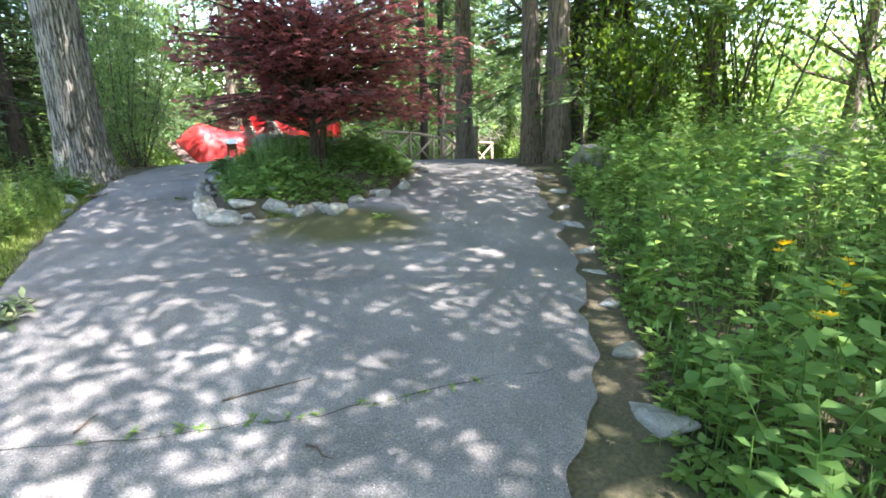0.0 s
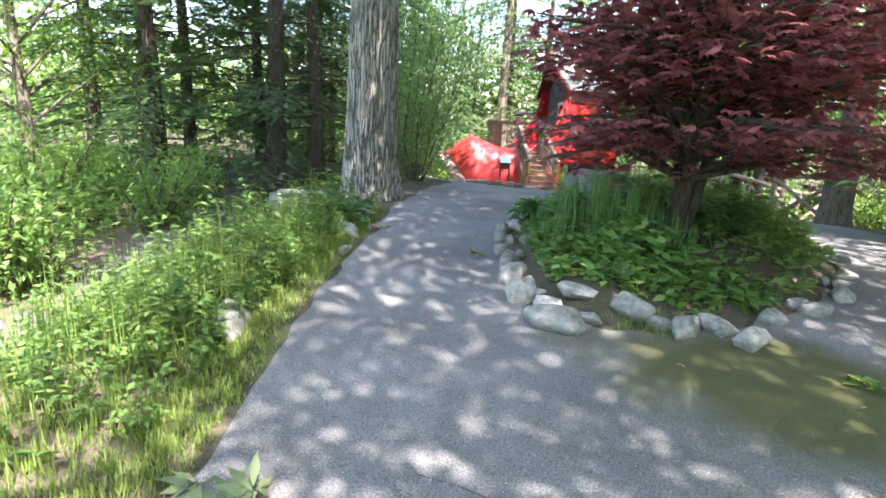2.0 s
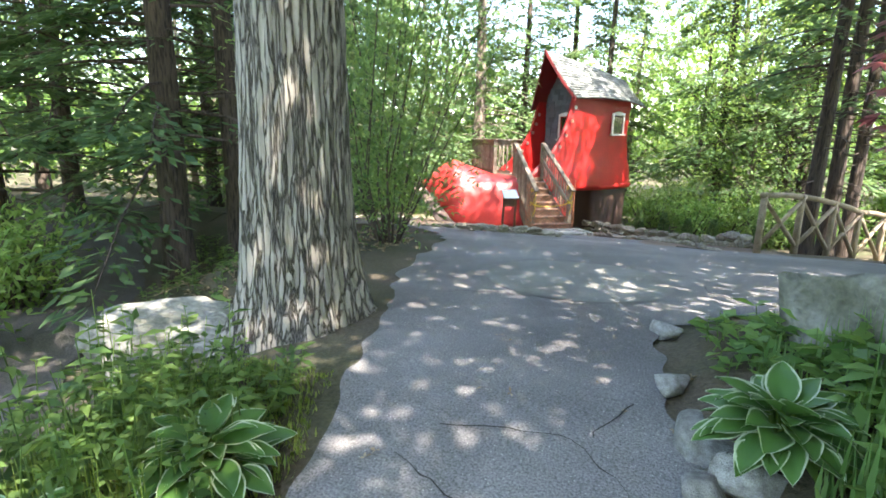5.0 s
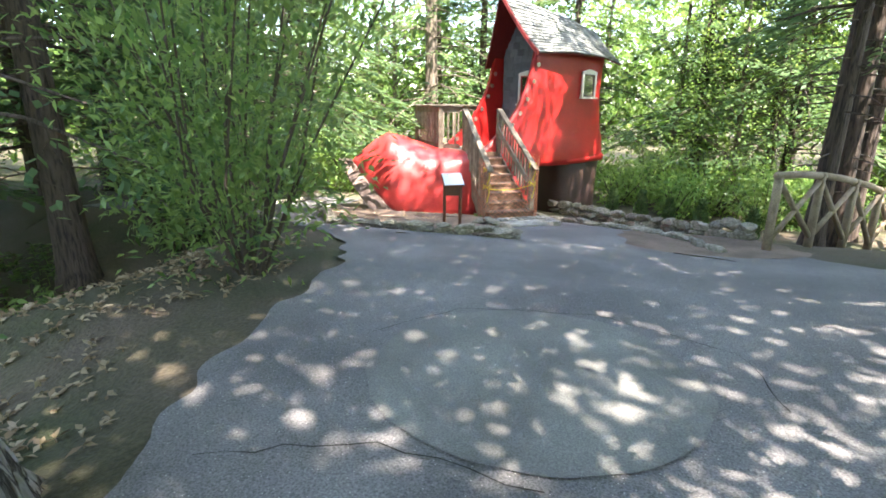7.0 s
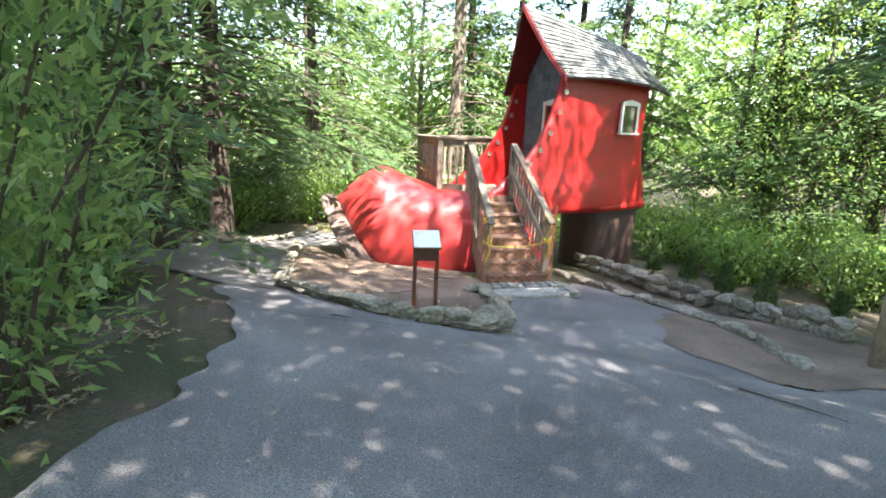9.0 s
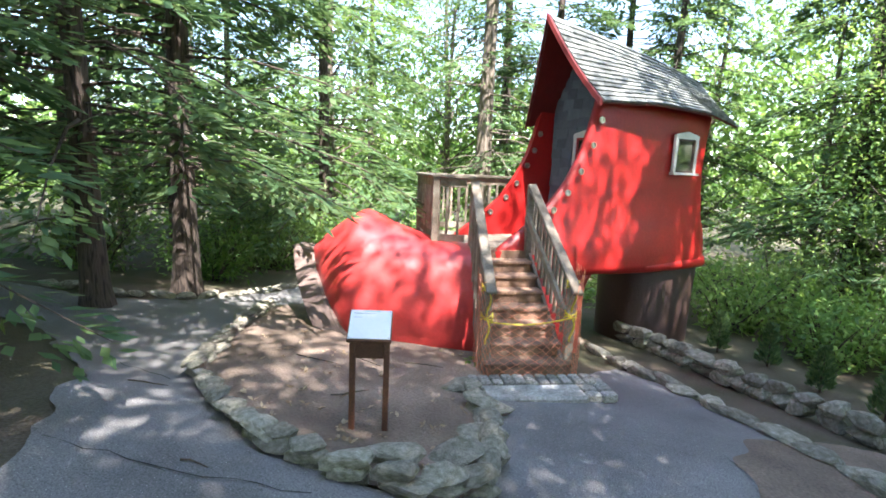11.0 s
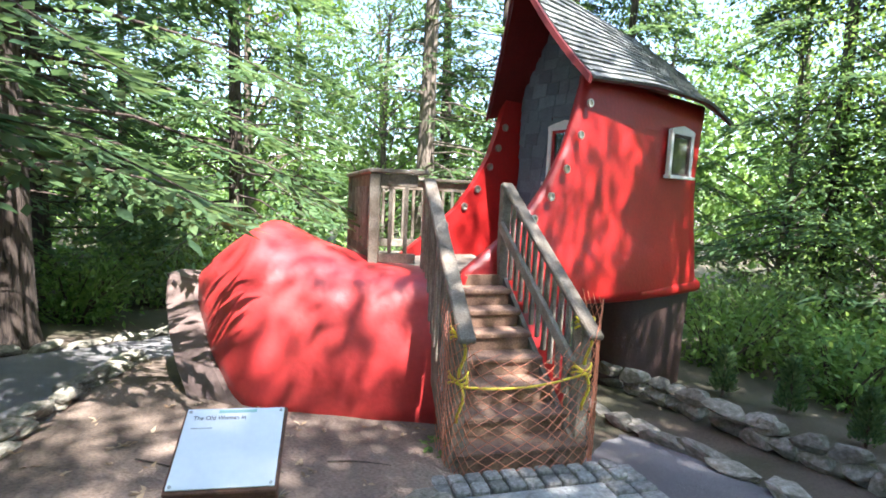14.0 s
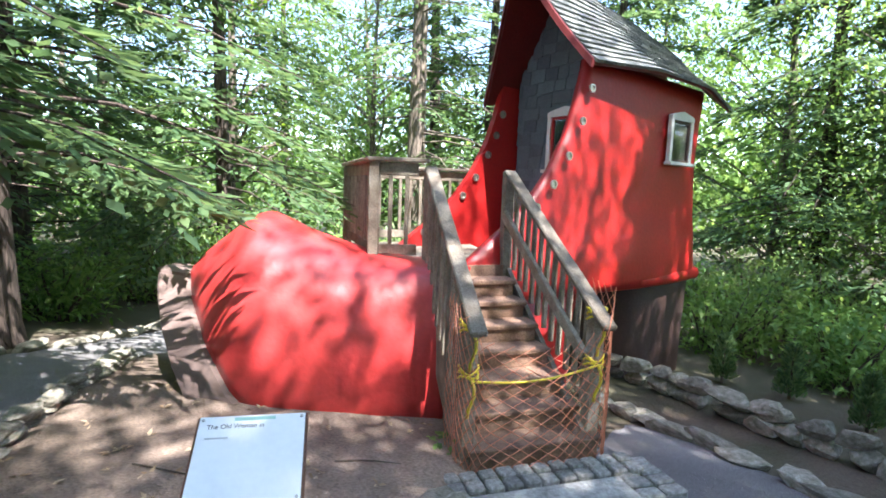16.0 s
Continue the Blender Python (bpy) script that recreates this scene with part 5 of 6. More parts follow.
for src, x, y, s in [(broad_b, -0.5, 24.8, 0.62), (broad_b, -2.0, 27.2, 0.75), (broad_b, -4.5, 32, 0.9), (broad_b, -12.5, 29, 0.9), (broad_a, -16.5, 27.5, 1.0), (broad_b, -22, 23, 0.9), (broad_a, 7.2, 7.6, 1.0), (broad_b, 9, 11.5, 1.0), (broad_a, 8.5, 3.0, 1.0), (broad_b, 10.5, 6.5, 1.0), (broad_b, -21, 8.5, 0.8), (broad_a, -24, 12, 1.0), (broad_b, -18, 4.5, 0.75), (broad_a, -22, 2, 1.0),
                     (broad_b, 5.5, 28, 1.0), (broad_a, 0.5, 36, 1.1), (broad_a, -17, 37, 1.1), (broad_b, -27, 29, 1.1), (broad_a, 10, 35, 1.1), (broad_a, 4.5, -3.5, 1.0), (broad_b, 0.5, -8.5, 1.1), (broad_a, -5.5, -7.5, 1.0), (broad_a, -10.5, -3.0, 0.9)]:
    plant_copy(src, x, y, rt.uniform(0, 360), s * rt.uniform(0.93, 1.07))
# trees beside and behind the walk, some added unseen, so their crowns shade it
tall = place(broadleaf(16, 0.24, 14, 5.5, 4.6, 50, 230, OAKLEAF, "tall woodland tree with a high leafy crown", GREYBARK, 0.15, clump_r=0.72), 2.3, 9.9, 40)
for x, y, s in [(1.9, 10.6, 0.9), (3.2, 15.4, 0.9), (3.3, 2.2, 1.0), (0.7, 13.3, 1.0), (5.6, 1.2, 1.0)]:
    plant_copy(tall, x, y, rt.uniform(0, 360), s)
plant_copy(broad_a, -13.5, 8.2, 30, 0.7)
for src, x, y, s in [(broad_a, 2.8, 0.6, 0.95)]:
    plant_copy(src, x, y, rt.uniform(0, 360), s)

# far woods behind the trees, all round
rng = np.random.default_rng(77)
P, D, N, L, W = [], [], [], [], []
for k in range(330):
    a = 2 * math.pi * (k + rng.random()) / 330
    R = rng.uniform(36, 62)
    cx, cy = -4 + R * math.cos(a), 12 + R * math.sin(a)
    hh = rng.uniform(3, 11)
    q = rng.normal(0, 1, (110, 3)) * [1.9, 1.9, hh * 0.3] + [cx, cy, hh * 0.5 - 1.0]
    q[:, 2] = np.abs(q[:, 2] + 1) - 1
    P.append(q)
    D.append(unit(rng, 110))
    nv = unit(rng, 110)
    nv[:, 2] += 0.5
    N.append(nv)
    L.append(rng.uniform(0.5, 1.1, 110))
    W.append(rng.uniform(0.3, 0.7, 110))
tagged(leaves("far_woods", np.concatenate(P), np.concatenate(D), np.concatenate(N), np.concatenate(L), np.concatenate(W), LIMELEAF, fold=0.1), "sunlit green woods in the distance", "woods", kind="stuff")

rng = np.random.default_rng(78)
P, D, N, L, W = [], [], [], [], []
for k in range(300):
    a = 2 * math.pi * (k + rng.random()) / 300
    R = rng.uniform(20, 34)
    cx, cy = -5 + R * math.cos(a), 11 + R * math.sin(a)
    hh = rng.uniform(0.6, 4.5) if rng.random() < 0.8 else rng.uniform(4, 9)
    m = 260
    q = rng.normal(0, 1, (m, 3)) * [1.3, 1.3, 0.8] + [cx, cy, hh - 1.0]
    P.append(q)
    D.append(unit(rng, m))
    nv = unit(rng, m)
    nv[:, 2] += 0.8
    N.append(nv)
    L.append(rng.uniform(0.2, 0.45, m))
    W.append(rng.uniform(0.12, 0.28, m))
tagged(leaves("undergrowth", np.concatenate(P), np.concatenate(D), np.concatenate(N), np.concatenate(L), np.concatenate(W), LIMELEAF, fold=0.1), "leafy green undergrowth and young trees in the woods", "woods", kind="stuff")

# ---- red maple in the stone-edged bed ----
def red_maple():
    rng = np.random.default_rng(9)
    root = thing("japanese_maple", "spreading maple with layered maroon feathery leaves", "tree", at=(-1.8, 7.5, land(-1.8, 7.5)))
    wood = Soup()
    P, D, N, L, W = [], [], [], [], []
    for bx, by in ((0.0, 0.0), (0.09, 0.06), (-0.05, 0.09)):
        VV, FF = tube([(bx * 0.6, by * 0.6, -0.1), (bx + 0.05, by - 0.05, 0.5), (bx * 2.5, by * 2 - 0.1, 1.0), (bx * 5, by * 4 - 0.05, 1.6), (bx * 8, by * 6, 2.2)], [0.06, 0.05, 0.042, 0.03, 0.014], 9)
        link_mesh("trunk", VV, FF, HEMBARK, root, smooth=True)
    for k in range(130):
        a = k * 2.4 + rng.uniform(-0.3, 0.3)
        lev = rng.choice([0.95, 1.2, 1.45, 1.7, 1.9, 2.1, 2.3, 2.55])
        toward = math.cos(a + math.pi * 0.62)
        rad = (1.15 + 1.35 * rng.random()) * (1.0 if lev < 2.4 else 0.85) * (1 + 0.18 * toward)
        if lev < 1.2 and rng.random() < 0.35:
            continue
        end = np.array([rad * math.cos(a), rad * math.sin(a), lev + 0.28 - 0.24 * rad])
        reach_w = 1.0 + 0.35 * max(0.0, 1.0 - abs(end[1] + 0.9))
        if end[0] < -reach_w:
            end[:2] *= reach_w / -end[0]
        end[1] = max(end[1], -1.75)
        start = np.array([0, -0.1, max(0.5, lev * 0.62)])
        mid = (start + end) / 2 + [0, 0, 0.22]
        VV, FF = tube([start, mid, end], [0.028, 0.016, 0.005], 5, False)
        wood.add(VV, FF)
        for q in range(52):
            s = rng.uniform(0.3, 1.08)
            c = (1 - s) ** 2 * start + 2 * s * (1 - s) * mid + s * s * end if s <= 1 else end * s
            c = c + rng.normal(0, 1, 3) * [0.24, 0.24, 0.055]
            if c[0] < -1.05 - 0.35 * max(0.0, 1.0 - abs(c[1] + 0.9)) and c[2] < 2.9 or c[1] < -1.8 or c[1] < -1.2 and c[2] < 1.0:
                continue
            az = rng.uniform(0, 2 * math.pi)
            out = np.array([math.cos(a), math.sin(a), 0]) * 0.8 + np.array([math.cos(az), math.sin(az), 0])
            up = np.array([rng.normal(0, 0.25), rng.normal(0, 0.25), 1])
            size = rng.uniform(0.085, 0.14)
            fwd = out / np.linalg.norm(out)
            sid = np.cross(up, fwd)
            for ang in (-1.15, -0.6, 0.0, 0.6, 1.15):
                d = fwd * math.cos(ang) + sid * math.sin(ang)
                d[2] -= 0.35
                P.append(c)
                D.append(d)
                N.append(up)
                L.append(size * (1.0 - 0.25 * abs(ang)))
                W.append(size * 0.34)
    tagged(wood.link("branching", HEMBARK, root), kind="stuff")
    leaves("crown", P, D, N, np.array(L), np.array(W), MAPLE, root, fold=0.05)


red_maple()

# ---- shrub by the path ----
def shrub(x, y, seed, H, spread, stems, per, material, label, name="shrub", size=0.085, from_z=0.45, leaf_spread=0.2, thick=1.0):
    rng = np.random.default_rng(seed)
    root = thing(name, label, "shrub", at=(x, y, land(x, y)))
    P, D, N, L, W = [], [], [], [], []
    for k in range(stems):
        a = rng.uniform(0, 2 * math.pi)
        r = spread * rng.uniform(0.3, 1.0)
        h = H * rng.uniform(0.65, 1.0)
        pts = [np.array([0.12 * math.cos(a), 0.12 * math.sin(a), -0.05]), np.array([r * 0.45 * math.cos(a - 0.15), r * 0.45 * math.sin(a - 0.15), h * rng.uniform(0.2, 0.38)]), np.array([r * 0.75 * math.cos(a + 0.2), r * 0.75 * math.sin(a + 0.2), h * 0.72]), np.array([r * math.cos(a + 0.3), r * math.sin(a + 0.3), h])]
        VV, FF = tube(pts, [0.028 * thick, 0.02 * thick, 0.013 * thick, 0.005], 6, False)
        link_mesh("stem", VV, FF, TWIG, root)
        for q in range(per):
            s = rng.uniform(from_z, 1.03) * 3
            i = min(2, int(s))
            c = pts[i] + (pts[i + 1] - pts[i]) * (s - i) + rng.normal(0, leaf_spread, 3)
            P.append(c)
            v = unit(rng, 1)[0] + (c - pts[i]) * 1.5
            v[2] -= 0.2
            D.append(v)
            nv = unit(rng, 1)[0] * 0.6
            nv[2] += 0.9
            N.append(nv)
            L.append(size * rng.uniform(0.7, 1.35))
            W.append(size * rng.uniform(0.3, 0.5))
    leaves("foliage", P, D, N, np.array(L), np.array(W), material, root, fold=0.07)
    return root


shrub(-6.85, 11.8, 31, 3.7, 1.8, 26, 370, SHRUB, "tall many-stemmed evergreen shrub beside the path", size=0.09, from_z=0.2, leaf_spread=0.28, thick=0.5)
shrub(-9.3, 13.6, 32, 1.3, 0.7, 14, 120, SHRUB, "dark narrow-leaved shrub by the path", size=0.13, from_z=0.2)
for k, (x, y, h, w) in enumerate([(-9.4, 23.2, 1.5, 1.3), (-11.6, 22.6, 1.6, 1.5), (-7.4, 24.6, 1.5, 1.4), (-13.8, 21.6, 1.4, 1.4), (-1.2, 23.2, 1.3, 1.3), (0.5, 23.8, 1.5, 1.5), (-2.8, 24.8, 1.5, 1.4), (2.6, 25, 1.6, 1.6), (-4.9, 24.8, 1.4, 1.3), (4.6, 26.6, 1.8, 1.7), (3.9, 22.6, 1.2, 1.2), (-15.8, 24, 1.7, 1.6), (-5.8, 27.2, 2.0, 1.7), (-0.6, 26.8, 1.9, 1.7), (-13.2, 19.6, 1.1, 1.0), (-14.8, 18.2, 1.2, 1.1), (-12.9, 22.9, 1.4, 1.2), (-2.1, 22.5, 1.0, 1.0), (-0.3, 21.7, 1.1, 1.0), (-3.4, 23.4, 1.1, 1.1), (0.7, 22.0, 1.2, 1.1)]):
    shrub(x, y, 40 + k, h, w, 16, 130, [SHRUB, LIMELEAF, BEDLEAF][k % 3], "dense green shrub in the undergrowth", size=0.13, from_z=0.1)


for k, (x, y, h, w) in enumerate([(-8.3, 3.9, 1.2, 0.9), (-8.9, 5.6, 1.3, 1.0), (-9.9, 8.2, 1.2, 0.9), (-11.2, 9.8, 1.3, 1.0), (-8.4, 1.8, 1.0, 0.9), (-12.6, 8.0, 1.6, 1.3)]):
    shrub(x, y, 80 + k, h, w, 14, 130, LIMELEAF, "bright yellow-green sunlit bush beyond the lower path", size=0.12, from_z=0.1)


for k, (x, y, h, w) in enumerate([(5.2, 9.0, 3.4, 1.6), (6.8, 7.4, 3.8, 1.8), (4.0, 10.8, 3.0, 1.5), (7.6, 5.4, 3.6, 1.7), (3.4, 8.9, 2.2, 1.0)]):
    shrub(x, y, 90 + k, h, w, 18, 190, [OAKLEAF, LIMELEAF][k % 2], "tall leafy green bush behind the flower bed", size=0.13, from_z=0.08, leaf_spread=0.3)


def little_conifer(x, y, h, seed):
    rng = np.random.default_rng(seed)
    root = thing("young_conifer", "small dark green young conifer in bare soil", "shrub", "young conifers", at=(x, y, land(x, y)))
    VV, FF = tube([(0, 0, -0.05), (0, 0, h * 0.9)], [0.02, 0.006], 6)
    link_mesh("trunk", VV, FF, TWIG, root)
    n = 900
    f = rng.random(n) ** 1.2
    a = rng.uniform(0, 2 * math.pi, n)
    r = h * 0.24 * np.sqrt(np.clip(1 - f, 0.02, 1)) * rng.uniform(0.3, 1.05, n)
    P = np.stack([r * np.cos(a), r * np.sin(a), 0.06 + f * h * 0.92], 1)
    D = np.stack([np.cos(a), np.sin(a), np.full(n, 1.2)], 1) + unit(rng, n) * 0.5
    leaves("foliage", P, D, unit(rng, n), rng.uniform(0.05, 0.1, n), rng.uniform(0.02, 0.035, n), HEMLEAF, root)


for k, (x, y, h) in enumerate([(-3.75, 21.6, 0.6), (-3.1, 21.2, 0.62), (-2.55, 20.6, 0.6), (-2.0, 20.0, 0.7), (-1.2, 19.3, 0.6)]):
    little_conifer(x, y, h, 60 + k)


# ---- low planting ----
def ground_cover(name, poly, count, material, label, hmin=0.1, hmax=0.45, size=0.09, aspect=0.5, seed=1, clump=0, blades=False, droop=0.3, edge=0.0, category="plants"):
    """Leafy plants, or blades, over a stretch of ground."""
    rng = np.random.default_rng(seed)
    xs, ys = [p[0] for p in poly], [p[1] for p in poly]
    P, D, N, L, W = [], [], [], [], []
    stems = Soup()
    made = 0
    while made < count:
        x, y = rng.uniform(min(xs), max(xs)), rng.uniform(min(ys), max(ys))
        if not inside(x, y, poly):
            continue
        dens = noise.noise((x * 0.9, y * 0.9, seed)) + 0.55
        if rng.random() > dens + 0.25:
            continue
        h = (hmin + (hmax - hmin) * rng.random() * max(0.25, min(1, dens + 0.2))) * min(1.0, 0.35 + edge_gap(x, y, poly) * 1.3)
        z = land(x, y)
        made += 1
        if blades:
            for q in range(5):
                a = rng.uniform(0, 2 * math.pi)
                d = np.array([math.cos(a) * droop, math.sin(a) * droop, 1.0])
                P.append((x + rng.normal(0, 0.02), y + rng.normal(0, 0.02), z - 0.01))
                D.append(d)
                N.append((math.cos(a), math.sin(a), -0.3))
                L.append(h * rng.uniform(0.6, 1.1))
                W.append(size * rng.uniform(0.6, 1.2))
            continue
        lean = rng.normal(0, 0.18, 2)
        top = np.array([x + lean[0] * h, y + lean[1] * h, z + h])
        VV, FF = tube([(x, y, z - 0.02), tuple(top)], [0.004, 0.002], 3, False)
        stems.add(VV, FF)
        n = int(4 + h * 16)
        for q in range(n):
            s = rng.uniform(0.25, 1.0)
            a = rng.uniform(0, 2 * math.pi)
            P.append((x + lean[0] * h * s, y + lean[1] * h * s, z + h * s))
            D.append((math.cos(a), math.sin(a), rng.uniform(-0.35, 0.6)))
            N.append((rng.normal(0, 0.3), rng.normal(0, 0.3), 1))
            L.append(size * rng.uniform(0.6, 1.5))
            W.append(size * aspect * rng.uniform(0.7, 1.3))
    ob = leaves(name, P, D, N, np.array(L), np.array(W), material, fold=0.08)
    tagged(ob, label, category, kind="stuff")
    if stems.V:
        st = stems.link("stems", material, ob)
    return ob


BANK = [(-2.9, -1.5), (-3.0, 1.7), (-3.35, 2.8), (-3.75, 3.8), (-4.2, 4.9), (-4.65, 6.1), (-4.95, 7.1), (-5.3, 8.0), (-6.0, 8.1), (-6.6, 7.0), (-6.3, 5.2), (-5.8, 3.5), (-5.7, 0), (-5.6, -1.5)]
ground_cover("bank_herbs", [(-4.0, 3.9), (-4.35, 4.9), (-4.75, 6.1), (-5.05, 7.1), (-5.35, 7.9), (-6.2, 7.6), (-6.3, 6.2), (-6.1, 5.0), (-5.5, 4.0)], 900, HERB, "dense green weeds and wildflowers on the bank", 0.2, 0.85, 0.072, 0.42, 2)
ground_cover("bank_herbs", [(-3.2, -1.5), (-3.2, 1.7), (-3.6, 2.8), (-4.0, 3.9), (-5.5, 4.2), (-6.0, 3.0), (-6.0, -1.5)], 800, HERB, "scattered low weeds on the sunny bank", 0.08, 0.42, 0.07, 0.45, 3)
ground_cover("bank_small_herbs", [(-3.8, 3.6), (-4.25, 4.8), (-4.65, 6.0), (-5.0, 7.1), (-5.35, 7.95), (-6.3, 7.7), (-6.5, 6.2), (-6.2, 4.6), (-5.4, 3.2)], 650, LIMELEAF, "small-leaved pale weeds among the bank's plants", 0.15, 0.7, 0.042, 0.55, 25)
ground_cover("bank_stalks", [(-3.9, 3.6), (-4.35, 4.8), (-4.75, 6.0), (-5.1, 7.1), (-6.3, 7.4), (-6.4, 6.0), (-6.1, 4.4), (-5.4, 3.2)], 260, GRASSM, "tall seeding grass stalks on the bank", 0.4, 1.0, 0.007, seed=26, blades=True, droop=0.28, category="grass")
ground_cover("bank_grass", BANK, 6500, GRASSM, "uneven sunlit grass on the bank", 0.06, 0.24, 0.010, seed=4, blades=True, category="grass")
ground_cover("path_edge_grass", [(-2.6, 0), (-2.8, 1.9), (-3.2, 2.9), (-3.65, 3.95), (-4.12, 5.0), (-4.55, 6.2), (-4.9, 7.2), (-5.2, 8.0), (-5.6, 8.0), (-5.3, 7.1), (-4.95, 6.1), (-4.5, 4.9), (-4.05, 3.8), (-3.6, 2.8), (-3.2, 1.8), (-3.0, 0)], 2600, GRASSM, "grass along the asphalt's edge", 0.08, 0.22, 0.009, seed=24, blades=True, droop=0.5, category="grass")
ground_cover("verge_grass", [(-7.6, -3), (-7.7, 3), (-8.5, 5.5), (-10.0, 7.5), (-13.5, 11), (-22, 11), (-24, 0), (-18, -4)], 5200, GRASSM, "sunlit grass beyond the lower path", 0.08, 0.25, 0.02, seed=5, blades=True, category="grass")
ground_cover("slope_herbs", [(-7.3, 9.5), (-8.6, 9.3), (-10.3, 11.2), (-12.0, 13.0), (-11.2, 13.6), (-9.2, 12.0), (-7.8, 10.8)], 240, HERB, "low weeds on the slope below the oak", 0.08, 0.35, 0.08, 0.5, 34)
ground_cover("verge_herbs", [(-8.0, 2), (-8.6, 5.0), (-10.2, 7.4), (-13.0, 10.4), (-15.0, 12.0), (-19, 12.6), (-19, 6), (-15, 3), (-11, 1)], 1900, LIMELEAF, "bright sunlit bushes and weeds beyond the lower path", 0.3, 1.3, 0.13, 0.5, 6)
ground_cover("oak_foot_plants", [(-6.9, 7.3), (-6.5, 8.0), (-5.9, 8.05), (-5.3, 7.7), (-5.15, 7.2), (-5.9, 6.9)], 130, HERB, "small green plants at the oak's foot", 0.08, 0.3, 0.06, 0.5, 7)
FLOWERS = [(1.15, 0.5), (1.05, 1.6), (1.2, 2.6), (1.38, 3.6), (1.6, 5.0), (1.75, 6.4), (1.9, 7.6), (2.6, 8.8), (5.5, 8.6), (6.0, 4.5), (5.2, 1.0), (2.6, 0.2)]
ground_cover("flower_bed_plants", FLOWERS, 1900, BEDLEAF, "dense bright green leafy plants in the flower bed", 0.22, 0.95, 0.095, 0.6, 8)
ground_cover("flower_bed_small_plants", FLOWERS, 900, LIMELEAF, "pale small-leaved plants in the flower bed", 0.15, 0.75, 0.05, 0.6, 27)
ground_cover("flower_bed_grass", FLOWERS, 900, IRIS, "tufts of long green blades in the flower bed", 0.25, 0.6, 0.014, seed=9, blades=True, droop=0.45)
ground_cover("edge_plants", [(0.75, 0.6), (0.95, 1.9), (1.15, 2.6), (1.35, 3.8), (1.5, 5.0), (1.8, 5.0), (1.6, 3.0), (1.4, 0.6)], 380, LIMELEAF, "small yellow-green plants over the edging stones", 0.05, 0.16, 0.06, 0.7, 10)
INNER = [(-3.4, 9.2), (-3.3, 8.0), (-3.2, 7.3), (-2.88, 6.7), (-2.65, 6.3), (-2.2, 6.15), (-1.6, 6.2), (-1.1, 6.6), (-0.75, 7.2), (-0.5, 8.0), (-0.5, 9.3), (-1.0, 9.9), (-2.0, 9.0), (-2.9, 9.0)]
ground_cover("island_plants", INNER, 850, BEDLEAF, "leafy green plants inside the stone-edged bed", 0.15, 0.5, 0.10, 0.6, 11)
ground_cover("island_stalks", [(-3.3, 8.6), (-3.15, 7.4), (-2.7, 6.8), (-2.3, 6.7), (-1.7, 7.0), (-1.5, 8.2), (-2.4, 8.8)], 240, IRIS, "tall green flower stalks standing in the bed", 0.4, 0.78, 0.017, seed=12, blades=True, droop=0.13)
ground_cover("island_edge_plants", [(-2.8, 6.7), (-2.6, 6.25), (-2.1, 6.2), (-1.5, 6.2), (-1.1, 6.6), (-1.5, 6.9), (-2.2, 6.8), (-3.0, 7.6), (-3.25, 7.4)], 330, LIMELEAF, "yellow-green ground plants behind the stones", 0.05, 0.18, 0.07, 0.8, 13)
ground_cover("stone_grass", [(-2.05, 5.85), (-1.7, 5.85), (-1.7, 6.1), (-2.05, 6.1)], 90, GRASSM, "tuft of fine grass between the stones", 0.12, 0.25, 0.006, seed=14, blades=True, droop=0.5, category="grass")
ground_cover("woodland_floor_plants", [(2.2, 9.5), (2.0, 14), (3.5, 20), (8, 22), (9, 10)], 700, HERB, "low green woodland plants", 0.1, 0.4, 0.12, 0.5, 15)
ground_cover("woodland_floor_plants", [(-16, 21.5), (-12.2, 21.5), (-9, 23), (-2, 23), (3, 22), (6, 26), (4, 32), (-16, 32)], 1500, LIMELEAF, "low green woodland plants behind the shoe", 0.15, 0.75, 0.15, 0.5, 16)
ground_cover("bed_litter", BED, 420, DRY, "dry leaves and twigs on the soil", 0.005, 0.015, 0.05, 0.5, 17)
ground_cover("soil_litter", [(-5.9, 9.6), (-6.5, 10.4), (-6.6, 12.0), (-7.2, 13.2), (-9.5, 13.4), (-9.0, 10.0), (-7.4, 9.4)], 650, DRY, "dry brown leaves and bark on the shaded soil", 0.005, 0.02, 0.055, 0.5, 33)
ground_cover("path_litter", [(-2.3, -0.5), (0.5, 0), (1.2, 5), (1.3, 8), (-4.0, 10), (-5.4, 8.5), (-4.2, 5), (-3.0, 2.5)], 60, DRY, "small pale dry leaves on the asphalt", 0.015, 0.02, 0.03, 0.5, 18)
ground_cover("crack_weeds", [(-2.2, 1.95), (-0.6, 2.2), (0.3, 2.5), (0.3, 2.56), (-0.6, 2.27), (-2.2, 2.02)], 26, LIMELEAF, "small weeds along the crack in the asphalt", 0.03, 0.09, 0.04, 0.5, 19)
ground_cover("wilted_heap", [(-3.5, 3.0), (-3.15, 2.95), (-2.95, 3.35), (-3.1, 3.65), (-3.5, 3.5)], 26, WILT, "heap of wilted pulled weeds on the path's edge", 0.12, 0.25, 0.13, 0.4, 20)
ground_cover("toe_weeds", [(-6.3, 17.3), (-6.0, 17.2), (-5.95, 17.45), (-6.4, 17.7)], 9, HERB, "small weeds by the stair foot", 0.06, 0.14, 0.05, 0.6, 22)
rng = np.random.default_rng(5)


